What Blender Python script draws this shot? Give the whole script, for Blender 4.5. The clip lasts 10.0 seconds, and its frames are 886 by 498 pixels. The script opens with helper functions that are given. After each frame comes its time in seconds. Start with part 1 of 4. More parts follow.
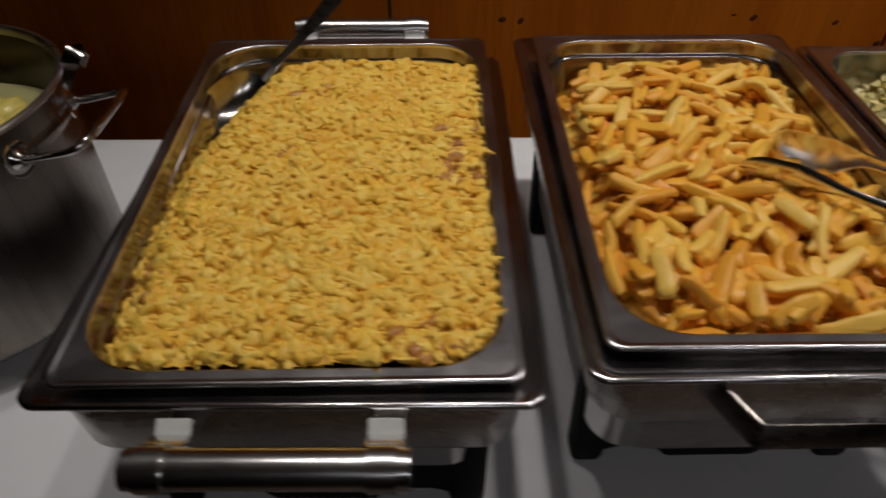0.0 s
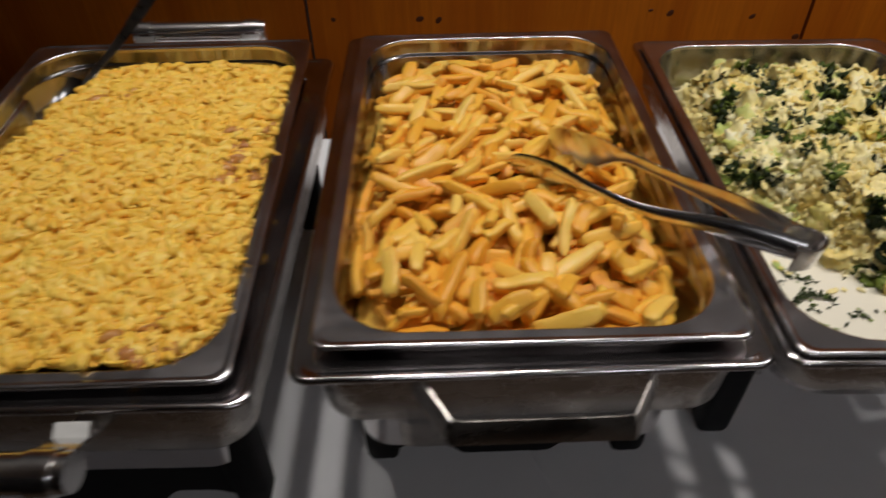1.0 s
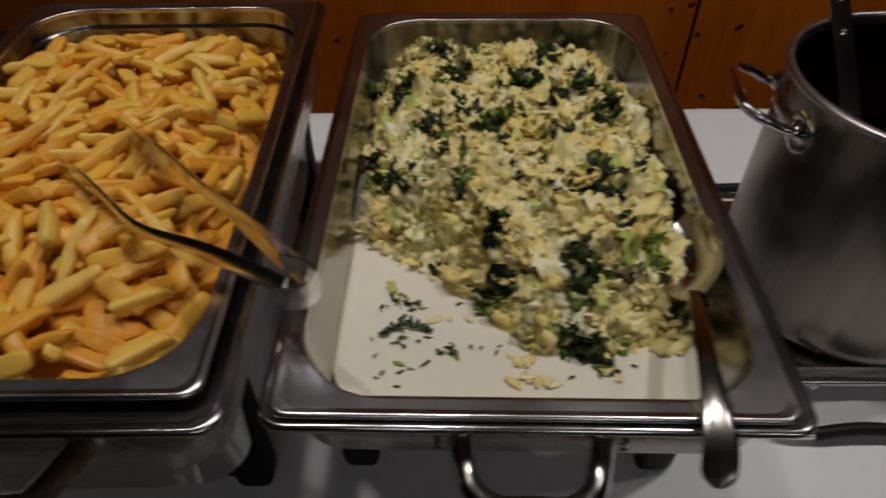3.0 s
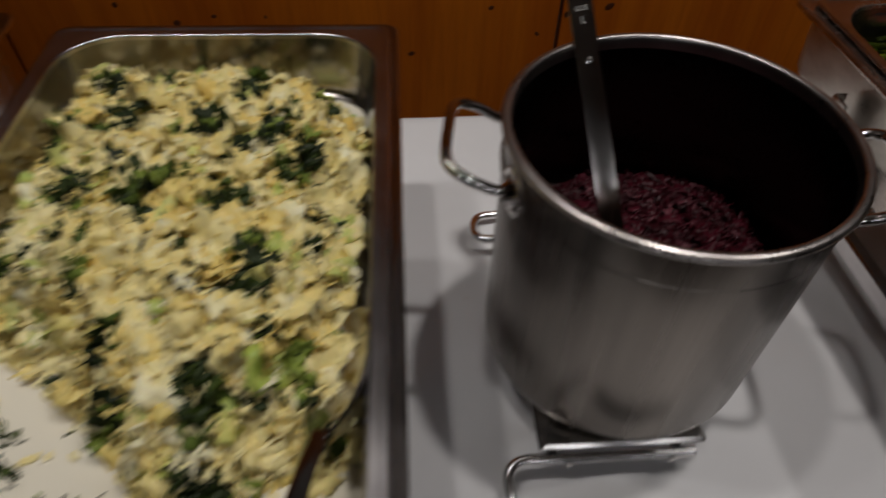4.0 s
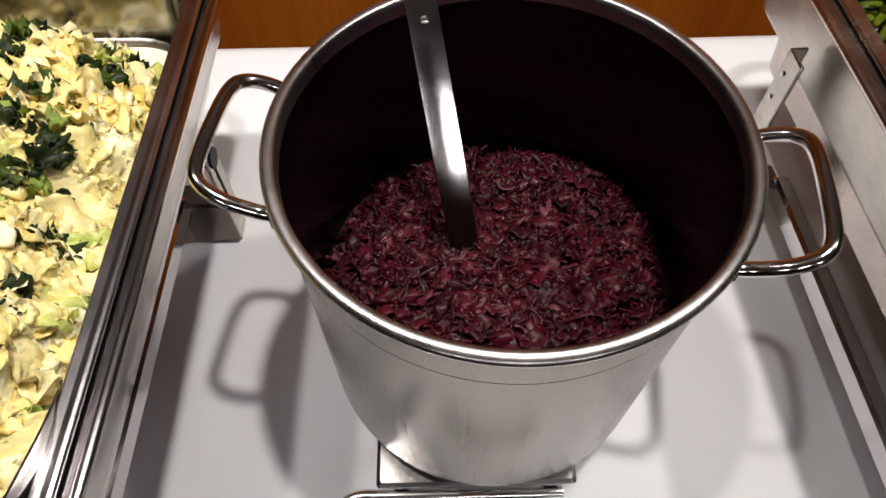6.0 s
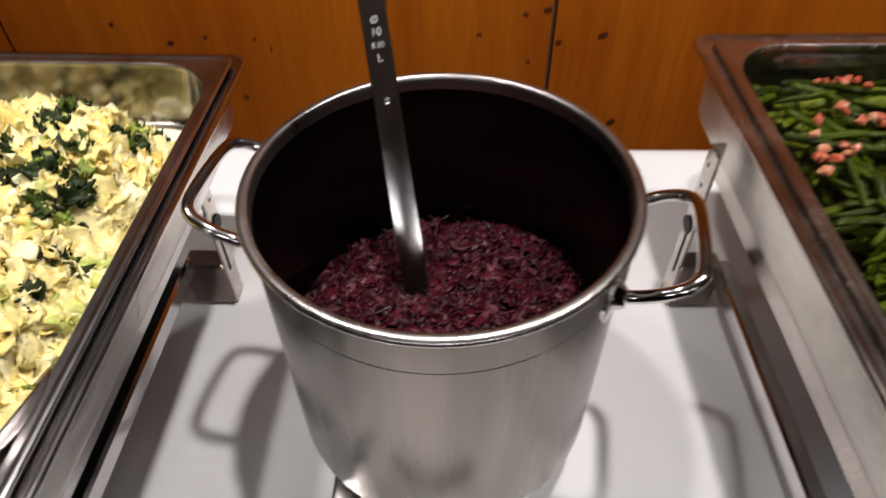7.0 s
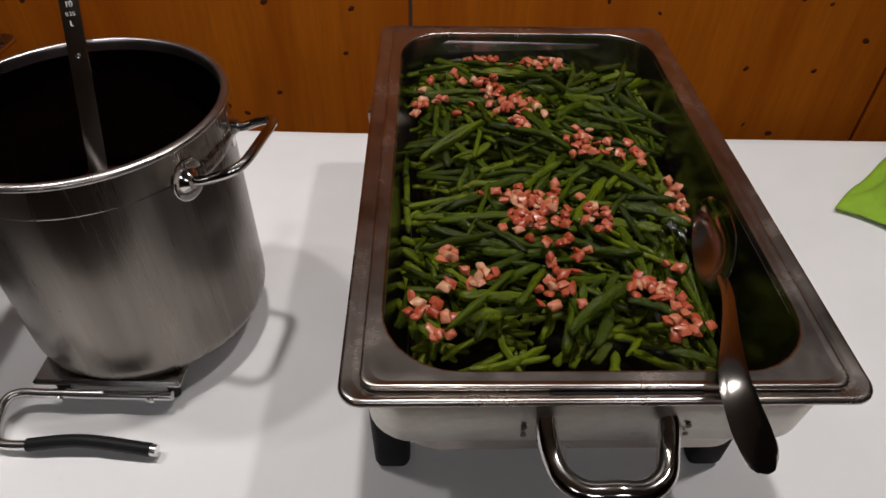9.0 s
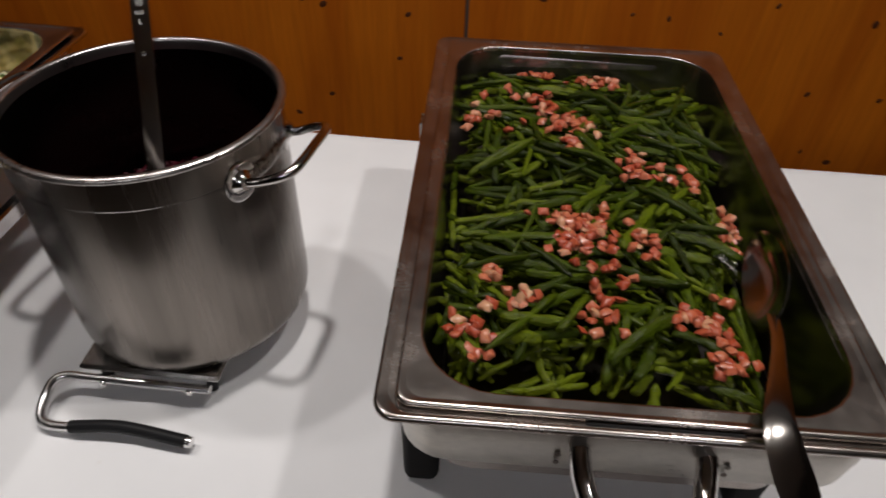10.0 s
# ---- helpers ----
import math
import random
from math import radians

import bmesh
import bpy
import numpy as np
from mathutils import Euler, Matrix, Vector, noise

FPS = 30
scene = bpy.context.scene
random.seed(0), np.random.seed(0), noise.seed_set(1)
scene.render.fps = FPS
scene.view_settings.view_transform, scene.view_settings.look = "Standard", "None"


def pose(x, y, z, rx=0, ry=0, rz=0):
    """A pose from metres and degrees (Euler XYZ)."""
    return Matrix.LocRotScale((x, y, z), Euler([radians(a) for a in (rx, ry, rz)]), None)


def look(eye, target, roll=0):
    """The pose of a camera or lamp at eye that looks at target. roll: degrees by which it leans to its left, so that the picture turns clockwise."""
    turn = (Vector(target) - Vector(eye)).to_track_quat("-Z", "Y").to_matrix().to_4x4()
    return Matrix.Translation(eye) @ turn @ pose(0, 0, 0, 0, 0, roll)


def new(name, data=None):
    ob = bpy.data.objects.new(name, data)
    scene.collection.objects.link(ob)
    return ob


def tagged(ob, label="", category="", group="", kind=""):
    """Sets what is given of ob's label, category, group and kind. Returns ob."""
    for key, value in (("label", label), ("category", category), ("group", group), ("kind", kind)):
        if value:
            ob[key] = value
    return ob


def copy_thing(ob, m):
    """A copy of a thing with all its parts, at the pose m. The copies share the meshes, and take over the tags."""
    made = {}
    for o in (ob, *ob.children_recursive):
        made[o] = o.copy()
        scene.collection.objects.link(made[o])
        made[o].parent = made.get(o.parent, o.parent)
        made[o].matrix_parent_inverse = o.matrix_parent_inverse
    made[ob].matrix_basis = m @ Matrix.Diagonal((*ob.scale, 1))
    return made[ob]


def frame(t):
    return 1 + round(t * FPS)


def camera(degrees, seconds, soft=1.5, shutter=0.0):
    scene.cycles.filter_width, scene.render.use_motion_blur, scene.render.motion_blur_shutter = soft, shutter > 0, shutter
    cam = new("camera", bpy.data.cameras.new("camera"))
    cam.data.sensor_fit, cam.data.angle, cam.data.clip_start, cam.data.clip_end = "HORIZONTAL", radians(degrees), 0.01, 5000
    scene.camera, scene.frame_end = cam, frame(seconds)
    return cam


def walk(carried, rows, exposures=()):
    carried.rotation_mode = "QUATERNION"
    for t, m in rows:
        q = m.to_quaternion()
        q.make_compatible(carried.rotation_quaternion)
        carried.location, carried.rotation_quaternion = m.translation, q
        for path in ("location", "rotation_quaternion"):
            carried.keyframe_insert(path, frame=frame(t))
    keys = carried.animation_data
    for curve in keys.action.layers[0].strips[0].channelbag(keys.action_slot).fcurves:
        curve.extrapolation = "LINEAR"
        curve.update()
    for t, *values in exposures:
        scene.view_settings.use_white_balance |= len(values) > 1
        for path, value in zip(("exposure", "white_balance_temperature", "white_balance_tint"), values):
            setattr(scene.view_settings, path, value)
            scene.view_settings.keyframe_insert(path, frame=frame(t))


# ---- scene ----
cam = camera(67.9, 10.0, soft=1.5, shutter=0.6)
PATH = [
    (0, (-0.115, -0.321, 1.383), (-0.141, 1.184, 0.066), -0.3),
    (0.5, (0.005, -0.338, 1.387), (-0.042, 1.164, 0.068), -0.7),
    (1, (0.103, -0.32, 1.382), (0.082, 1.184, 0.064), -1.2),
    (1.5, (0.215, -0.259, 1.345), (0.2, 1.249, 0.032), -0.9),
    (2, (0.303, -0.223, 1.326), (0.286, 1.253, -0.024), -1.1),
    (2.2, (0.336, -0.22, 1.323), (0.33, 1.243, -0.04), -0.9),
    (3.3, (0.538, -0.214, 1.358), (0.488, 1.169, -0.086), -1.1),
    (3.5, (0.579, -0.182, 1.361), (0.582, 1.151, -0.13), 0.4),
    (4, (0.703, -0.076, 1.34), (0.82, 1.267, -0.138), 2.0),
    (4.5, (0.784, 0.01, 1.322), (0.919, 1.26, -0.234), 1.8),
    (5, (0.835, 0.053, 1.311), (0.9, 1.168, -0.348), 1.0),
    (5.2, (0.843, 0.069, 1.305), (0.886, 1.14, -0.383), 0.7),
    (6.3, (0.884, 0.054, 1.318), (0.867, 1.141, -0.361), -1.1),
    (6.5, (0.894, 0.037, 1.333), (0.85, 1.171, -0.313), -1.4),
    (7, (0.927, -0.029, 1.328), (0.855, 1.358, -0.111), -0.8),
    (7.5, (1.001, -0.095, 1.373), (0.977, 1.399, 0.043), 0.9),
    (8, (1.085, -0.179, 1.379), (1.175, 1.342, 0.084), 0.5),
    (8.5, (1.207, -0.209, 1.353), (1.285, 1.271, 0.01), 1.6),
    (9, (1.249, -0.22, 1.358), (1.235, 1.255, 0.007), 1.2),
    (9.5, (1.256, -0.217, 1.367), (1.221, 1.263, 0.022), 1.2),
    (10, (1.244, -0.213, 1.364), (1.112, 1.264, 0.022), 2.0),
]
EXPOSURES = [(0, -1.36), (0.5, -1.0), (1, -1.0), (1.5, -1.3), (2, -1.45), (3.5, -1.9), (4.5, -1.07), (5, -0.4), (6.5, -0.22), (7, -0.2), (7.5, -0.65), (8, -1.2), (8.5, -1.1), (9, -0.8), (10, -0.85)]
walk(cam, [(t, look(eye, target, roll)) for t, eye, target, roll in PATH], EXPOSURES)

# ---- world and lamps ----
world = bpy.data.worlds.new("room_dark")
world.use_nodes = True
world.node_tree.nodes["Background"].inputs[0].default_value = (0.02, 0.018, 0.016, 1)
world.node_tree.nodes["Background"].inputs[1].default_value = 0.1
scene.world = world


def spot_lamp(x, y, z, watts, cone=106, colour=(1.0, 0.945, 0.91), radius=0.05, lean=0):
    data = bpy.data.lights.new("spot_lamp", "SPOT")
    data.energy, data.color, data.shadow_soft_size, data.spot_size, data.spot_blend = watts, colour, radius, radians(cone), 1.0
    lamp = new("spot_lamp", data)
    lamp.matrix_world = pose(x, y, z, lean)
    return lamp


TABLE = 0.75
# Ceiling lamps in a row over the buffet.
for lx, watts, cone in ((-0.49, 52, 56), (-0.06, 90, 70), (0.37, 68, 76), (1.22, 126, 100), (2.10, 100, 106)):
    spot_lamp(lx, 0.37, 2.95, watts, cone)
# Unseen fill spots behind the camera, added to brighten the near sides.
for lx, watts in ((0.1, 24), (1.2, 34), (2.4, 34)):
    spot_lamp(lx, -2.5, 2.5, watts, 100, (0.97, 0.96, 1.0), radius=0.28, lean=58)

# ---- materials ----


def nodes_of(name):
    mat = bpy.data.materials.new(name)
    mat.use_nodes = True
    tree = mat.node_tree
    return mat, tree, tree.nodes["Principled BSDF"]


def put(tree, kind, **inputs):
    node = tree.nodes.new(kind)
    for key, value in inputs.items():
        node.inputs[key.replace("_", " ")].default_value = value
    return node


def ramp(tree, fac, stops):
    node = tree.nodes.new("ShaderNodeValToRGB")
    while len(node.color_ramp.elements) < len(stops):
        node.color_ramp.elements.new(0.5)
    for element, (position, colour) in zip(node.color_ramp.elements, stops):
        element.position = position
        element.color = (*colour, 1) if len(colour) == 3 else colour
    tree.links.new(fac, node.inputs["Fac"])
    return node.outputs["Color"]


def coords(tree, scale=(1, 1, 1), turn=(0, 0, 0)):
    tc = tree.nodes.new("ShaderNodeTexCoord")
    mp = tree.nodes.new("ShaderNodeMapping")
    mp.inputs["Scale"].default_value = scale
    mp.inputs["Rotation"].default_value = turn
    tree.links.new(tc.outputs["Object"], mp.inputs["Vector"])
    return mp.outputs["Vector"]


def noise_at(tree, vector, scale, detail=4.0, rough=0.55):
    node = put(tree, "ShaderNodeTexNoise", Scale=scale, Detail=detail, Roughness=rough)
    tree.links.new(vector, node.inputs["Vector"])
    return node.outputs["Fac"]


def bump(tree, bsdf, height, strength, distance, before=None):
    node = put(tree, "ShaderNodeBump", Strength=strength, Distance=distance)
    tree.links.new(height, node.inputs["Height"])
    if before:
        tree.links.new(before, node.inputs["Normal"])
    tree.links.new(node.outputs["Normal"], bsdf.inputs["Normal"])
    return node.outputs["Normal"]


def mix(tree, fac, a, b, blend="MIX"):
    node = tree.nodes.new("ShaderNodeMix")
    node.data_type, node.blend_type = "RGBA", blend
    for socket, value in ((node.inputs[0], fac), (node.inputs[6], a), (node.inputs[7], b)):
        if isinstance(value, (int, float)):
            socket.default_value = value
        elif isinstance(value, tuple):
            socket.default_value = (*value, 1)
        else:
            tree.links.new(value, socket)
    return node.outputs[2]


def steel(name, base, rough, streak=(4, 60, 4), wear=0.25, dents=0.10, relief=0.10, spread=0.10, smears=(1, 1, 1), cloud=0.8):
    """Sheet steel: fine brushing, smears of grease (on the pots, painted reflection bands) and small scratches."""
    mat, tree, bsdf = nodes_of(name)
    bsdf.inputs["Metallic"].default_value = 1.0
    fine = noise_at(tree, coords(tree, streak), 40, 5)
    smear = noise_at(tree, coords(tree, smears), 14, 5, 0.65)
    stain = noise_at(tree, coords(tree), 55, 3, 0.7)
    tone = ramp(tree, smear, [(0.3, tuple(c * cloud for c in base)), (0.7, base)])
    tone = mix(tree, ramp(tree, stain, [(0.55, (0, 0, 0)), (0.75, (wear, wear, wear))]), tone, tuple(c * 0.6 for c in base))
    tree.links.new(tone, bsdf.inputs["Base Color"])
    low, high = max(0.03, rough - 0.9 * spread), rough + 1.2 * spread
    gloss = mix(tree, 0.18, ramp(tree, smear, [(0.25, (low,) * 3), (0.8, (high,) * 3)]), ramp(tree, fine, [(0.3, (low,) * 3), (0.7, (high,) * 3)]))
    tree.links.new(gloss, bsdf.inputs["Roughness"])
    n = bump(tree, bsdf, fine, relief, 0.0004)
    bump(tree, bsdf, smear, dents, 0.002, n)
    return mat


def brushed(mat, amount):
    """Turn the gloss along the brushing, which runs round the upright axis."""
    tree = mat.node_tree
    tangent = tree.nodes.new("ShaderNodeTangent")
    tangent.direction_type, tangent.axis = "RADIAL", "Z"
    bsdf = tree.nodes["Principled BSDF"]
    tree.links.new(tangent.outputs["Tangent"], bsdf.inputs["Tangent"])
    bsdf.inputs["Anisotropic"].default_value = amount
    return mat


def plain(name, colour, rough, metal=0.0, grain=60.0, vary=0.25, depth=0.0006, strength=0.3, spec=0.5, coat=0.0):
    """A surface of one colour, mottled at two scales."""
    mat, tree, bsdf = nodes_of(name)
    v = coords(tree)
    big, small = noise_at(tree, v, grain * 0.12, 4), noise_at(tree, v, grain, 5)
    dark = tuple(c * (1 - vary) for c in colour)
    tone = ramp(tree, big, [(0.3, dark), (0.7, colour)])
    tone = mix(tree, ramp(tree, small, [(0.35, (0.0,) * 3), (0.75, (0.5,) * 3)]), tone, tuple(c * (1 - 0.6 * vary) for c in colour))
    tree.links.new(tone, bsdf.inputs["Base Color"])
    bsdf.inputs["Roughness"].default_value, bsdf.inputs["Metallic"].default_value = rough, metal
    bsdf.inputs["Specular IOR Level"].default_value = spec
    bsdf.inputs["Coat Weight"].default_value = coat
    bump(tree, bsdf, small, strength, depth)
    return mat


def food(name, stops, rough, per_island=True, grain=180.0, coat=0.0, sss=0.0, patch=None, depth=0.0008, strength=0.5, stretch=(1, 1, 1), spec=0.5):
    """Cooked pieces: each piece takes its own tone, with blotches and a moist gloss."""
    mat, tree, bsdf = nodes_of(name)
    v = coords(tree, stretch)
    if per_island:
        geo = tree.nodes.new("ShaderNodeNewGeometry")
        pick = geo.outputs["Random Per Island"]
    else:
        info = tree.nodes.new("ShaderNodeObjectInfo")
        pick = info.outputs["Random"]
    tone = ramp(tree, pick, stops)
    blotch, fine = noise_at(tree, v, grain * 0.35, 4, 0.6), noise_at(tree, v, grain, 4)
    shade = patch or tuple(c * 0.62 for c in stops[0][1])
    tone = mix(tree, ramp(tree, blotch, [(0.48, (0.0,) * 3), (0.72, (0.65,) * 3)]), tone, shade)
    tree.links.new(tone, bsdf.inputs["Base Color"])
    tree.links.new(ramp(tree, blotch, [(0.3, (max(0.05, rough - 0.15),) * 3), (0.7, (min(1.0, rough + 0.15),) * 3)]), bsdf.inputs["Roughness"])
    bsdf.inputs["Coat Weight"].default_value, bsdf.inputs["Coat Roughness"].default_value = coat, 0.15
    bsdf.inputs["Specular IOR Level"].default_value = spec
    if sss:
        bsdf.inputs["Subsurface Weight"].default_value = sss
        bsdf.inputs["Subsurface Radius"].default_value = (0.006, 0.004, 0.002)
        bsdf.inputs["Subsurface Scale"].default_value = 0.6
    bump(tree, bsdf, fine, strength, depth)
    return mat


def wood_panel(name, light, dark):
    mat, tree, bsdf = nodes_of(name)
    stretch = (1, 0.07, 1)
    v = coords(tree, stretch)
    warp = noise_at(tree, v, 7, 5, 0.6)
    lines = noise_at(tree, v, 60, 6, 0.65)
    broad = noise_at(tree, coords(tree, (1, 0.25, 1)), 2.2, 3)
    tone = ramp(tree, warp, [(0.3, dark), (0.62, light)])
    tone = mix(tree, ramp(tree, lines, [(0.4, (0.0,) * 3), (0.7, (0.4,) * 3)]), tone, tuple(c * 0.6 for c in dark))
    tone = mix(tree, ramp(tree, broad, [(0.35, (0.0,) * 3), (0.7, (0.35,) * 3)]), tone, tuple(c * 0.75 for c in light))
    tc = tree.nodes.new("ShaderNodeTexCoord")
    split = tree.nodes.new("ShaderNodeSeparateXYZ")
    tree.links.new(tc.outputs["Object"], split.inputs["Vector"])
    snap = tree.nodes.new("ShaderNodeMath")
    snap.operation = "SNAP"
    snap.inputs[1].default_value = 0.088
    tree.links.new(split.outputs["X"], snap.inputs[0])
    board = tree.nodes.new("ShaderNodeTexWhiteNoise")
    board.noise_dimensions = "1D"
    tree.links.new(snap.outputs["Value"], board.inputs["W"])
    tone = mix(tree, ramp(tree, board.outputs["Value"], [(0.0, (0.0,) * 3), (1.0, (0.32,) * 3)]), tone, tuple(c * k for c, k in zip(dark, (0.85, 0.72, 0.6))))
    tree.links.new(tone, bsdf.inputs["Base Color"])
    bsdf.inputs["Roughness"].default_value = 0.42
    bsdf.inputs["Coat Weight"].default_value, bsdf.inputs["Coat Roughness"].default_value = 0.05, 0.3
    bsdf.inputs["Specular IOR Level"].default_value = 0.3
    bump(tree, bsdf, lines, 0.2, 0.0008)
    return mat


def linen():
    mat, tree, bsdf = nodes_of("white_linen")
    v = coords(tree)
    weave = put(tree, "ShaderNodeTexChecker", Scale=1400.0)
    tree.links.new(v, weave.inputs["Vector"])
    soft, spots = noise_at(tree, v, 5, 4), noise_at(tree, v, 38, 2, 0.5)
    tone = ramp(tree, soft, [(0.3, (0.79, 0.79, 0.80)), (0.7, (0.85, 0.85, 0.86))])
    tone = mix(tree, ramp(tree, spots, [(0.74, (0.0,) * 3), (0.80, (0.18,) * 3)]), tone, (0.55, 0.45, 0.33))
    tree.links.new(tone, bsdf.inputs["Base Color"])
    bsdf.inputs["Roughness"].default_value = 0.85
    bsdf.inputs["Specular IOR Level"].default_value = 0.2
    n = bump(tree, bsdf, noise_at(tree, v, 420, 3), 0.25, 0.0005)
    bump(tree, bsdf, soft, 0.3, 0.006, n)
    return mat


PAN = steel("pan_steel", (0.74, 0.71, 0.72), 0.21, (8, 60, 8), 0.2, 0.02, 0.02, 0.07)
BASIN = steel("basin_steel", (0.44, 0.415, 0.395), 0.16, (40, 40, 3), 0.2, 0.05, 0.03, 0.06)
FRAME = steel("frame_steel", (0.66, 0.63, 0.63), 0.14, (60, 6, 6), 0.2, 0.02, 0.02, 0.07)
WORN = steel("worn_steel", (0.69, 0.615, 0.565), 0.23, (12, 30, 8), 0.35, 0.02, 0.01, 0.10, (1, 1, 1), 0.62)
BODY = steel("body_steel", (0.63, 0.585, 0.535), 0.25, (60, 60, 4), 0.12, 0.06, 0.02, 0.14, (1, 1, 2), 0.6)
SATIN = steel("satin_steel", (0.70, 0.66, 0.60), 0.35, (60, 60, 4), 0.15, 0.10, 0.02, 0.14, (1.6, 1.6, 3), 0.66)
# Basin steel darkened: shade in the gap beside the beans is coloured in.
SHADED_BASIN = steel("shaded_basin_steel", (0.30, 0.265, 0.235), 0.22, (40, 40, 3), 0.25, 0.05, 0.03, 0.06)
FEET = steel("foot_steel", (0.20, 0.165, 0.145), 0.32, (60, 60, 4), 0.5)
# Upright bands in the tone stand in for stretched reflections of the room.
POT = brushed(steel("pot_steel", (0.29, 0.258, 0.230), 0.27, (22, 22, 0.5), 0.10, 0.0, 0.0, 0.07, (1.1, 1.1, 0.04), 0.55), 0.55)
RIM = steel("rim_steel", (0.58, 0.54, 0.52), 0.30, (4, 4, 60), 0.1, 0.01, 0.03)
# Far darker than the outer wall: the shade inside is put into the colour.
POT_INSIDE_SHADED = brushed(steel("pot_inside_shaded_steel", (0.068, 0.056, 0.049), 0.28, (30, 30, 1.2), 0.2, 0.0, 0.0, 0.04), 0.6)
CHROME = steel("chrome", (0.84, 0.83, 0.82), 0.20, (20, 20, 20), 0.1, 0.02, 0.03, 0.05)
SPOON = steel("spoon_steel", (0.50, 0.475, 0.45), 0.15, (20, 20, 20), 0.1, 0.03, 0.03, 0.05)
STRAP = steel("strap_steel", (0.58, 0.55, 0.53), 0.13, (50, 3, 3), 0.05, 0.03, 0.02, 0.06)
BLACK = plain("black_plastic", (0.010, 0.010, 0.011), 0.5, grain=300, spec=0.2)
DARK = plain("dark_enamel", (0.012, 0.011, 0.011), 0.6, grain=200, spec=0.12)
PLATE = steel("plate_steel", (0.56, 0.54, 0.52), 0.20, (8, 60, 8), 0.2, 0.02, 0.02, 0.06)
POLISHED = steel("polished_steel", (0.70, 0.67, 0.65), 0.10, (20, 20, 20), 0.1, 0.02, 0.02, 0.04)
TAGS = plain("white_sticker", (0.62, 0.62, 0.6), 0.45, grain=300)
CLOTH = linen()
WOOD = wood_panel("knotty_pine", (0.70, 0.200, 0.010), (0.46, 0.100, 0.004))
KNOT = plain("knot_brown", (0.13, 0.032, 0.006), 0.5, grain=700, vary=0.6)
SEAM = plain("seam_grey", (0.16, 0.14, 0.12), 0.5, grain=100)
DIM_WALL = plain("dim_wall", (0.12, 0.11, 0.10), 0.7, grain=20)
FLOOR = plain("floor_brown", (0.10, 0.07, 0.05), 0.45, grain=30)
PLASTER = plain("wall_plaster", (0.62, 0.60, 0.60), 0.9, grain=60)
CEIL = plain("ceiling_boards", (0.60, 0.57, 0.54), 0.9, grain=90)
GREEN_CLOTH = plain("lime_fabric", (0.30, 0.52, 0.03), 0.8, grain=500, vary=0.2, strength=0.5)
SPAETZLE = food("egg_noodle", [(0.0, (0.84, 0.47, 0.045)), (0.5, (0.90, 0.57, 0.075)), (1.0, (0.92, 0.64, 0.12))], 0.55, grain=200, coat=0.03, sss=0.15, patch=(0.80, 0.38, 0.026), strength=0.8, depth=0.0014)
ONION = food("fried_onion", [(0.0, (0.42, 0.15, 0.03)), (1.0, (0.60, 0.28, 0.05))], 0.45, coat=0.2)
FRIES = food("fried_potato", [(0.0, (0.80, 0.335, 0.022)), (0.25, (0.86, 0.43, 0.040)), (0.7, (0.90, 0.53, 0.072)), (1.0, (0.91, 0.61, 0.13))], 0.5, per_island=False, grain=130, coat=0.03, sss=0.15, patch=(0.76, 0.31, 0.022), depth=0.0012, strength=0.6)
BEANS = food("green_bean", [(0.0, (0.020, 0.029, 0.0010)), (0.4, (0.037, 0.056, 0.0018)), (0.8, (0.064, 0.092, 0.0035)), (1.0, (0.130, 0.165, 0.008))], 0.20, per_island=False, grain=330, coat=0.0, patch=(0.006, 0.010, 0.0005), depth=0.0030, strength=0.9, stretch=(0.3, 1, 1), spec=0.22)
BACON = food("bacon", [(0.0, (0.36, 0.056, 0.022)), (0.45, (0.46, 0.105, 0.048)), (0.8, (0.52, 0.165, 0.085)), (1.0, (0.60, 0.33, 0.19))], 0.34, per_island=False, grain=200, coat=0.2, sss=0.2, patch=(0.36, 0.07, 0.03))
PALE_LEAF = food("pale_cabbage", [(0.0, (0.42, 0.52, 0.10)), (0.06, (0.70, 0.70, 0.24)), (0.10, (0.87, 0.64, 0.18)), (0.35, (0.91, 0.76, 0.31)), (0.75, (0.935, 0.82, 0.41)), (1.0, (0.94, 0.88, 0.58))], 0.45, grain=110, coat=0.0, sss=0.12, patch=(0.84, 0.68, 0.22), strength=0.7, depth=0.0022)
DARK_LEAF = food("dark_kale", [(0.0, (0.010, 0.018, 0.003)), (0.62, (0.024, 0.040, 0.005)), (0.82, (0.09, 0.135, 0.018)), (1.0, (0.28, 0.36, 0.06))], 0.5, grain=300, coat=0.0, spec=0.25)
SAUCE = plain("cream_sauce", (0.90, 0.85, 0.70), 0.22, grain=40, vary=0.05, depth=0.0015, coat=0.2)
RED_LEAF = food("red_cabbage", [(0.0, (0.020, 0.0009, 0.0030)), (0.5, (0.046, 0.0022, 0.0070)), (0.95, (0.076, 0.0060, 0.015)), (1.0, (0.16, 0.050, 0.065))], 0.46, grain=180, strength=0.7, spec=0.22, coat=0.04)
RED_JUICE = plain("cabbage_juice", (0.014, 0.0012, 0.003), 0.6, grain=200, strength=0.6, depth=0.001, spec=0.15)
POTATO = food("butter_potato", [(0.0, (0.72, 0.56, 0.10)), (1.0, (0.80, 0.68, 0.20))], 0.4, coat=0.2, sss=0.1)
BROTH = plain("pale_broth", (0.52, 0.48, 0.22), 0.25, grain=30)

# ---- mesh helpers ----


def mesh_of(name, verts, faces, smooth=True):
    mesh = bpy.data.meshes.new(name)
    mesh.from_pydata([tuple(map(float, v)) for v in verts], [], [tuple(map(int, f)) for f in faces])
    if smooth:
        mesh.shade_smooth()
    return mesh


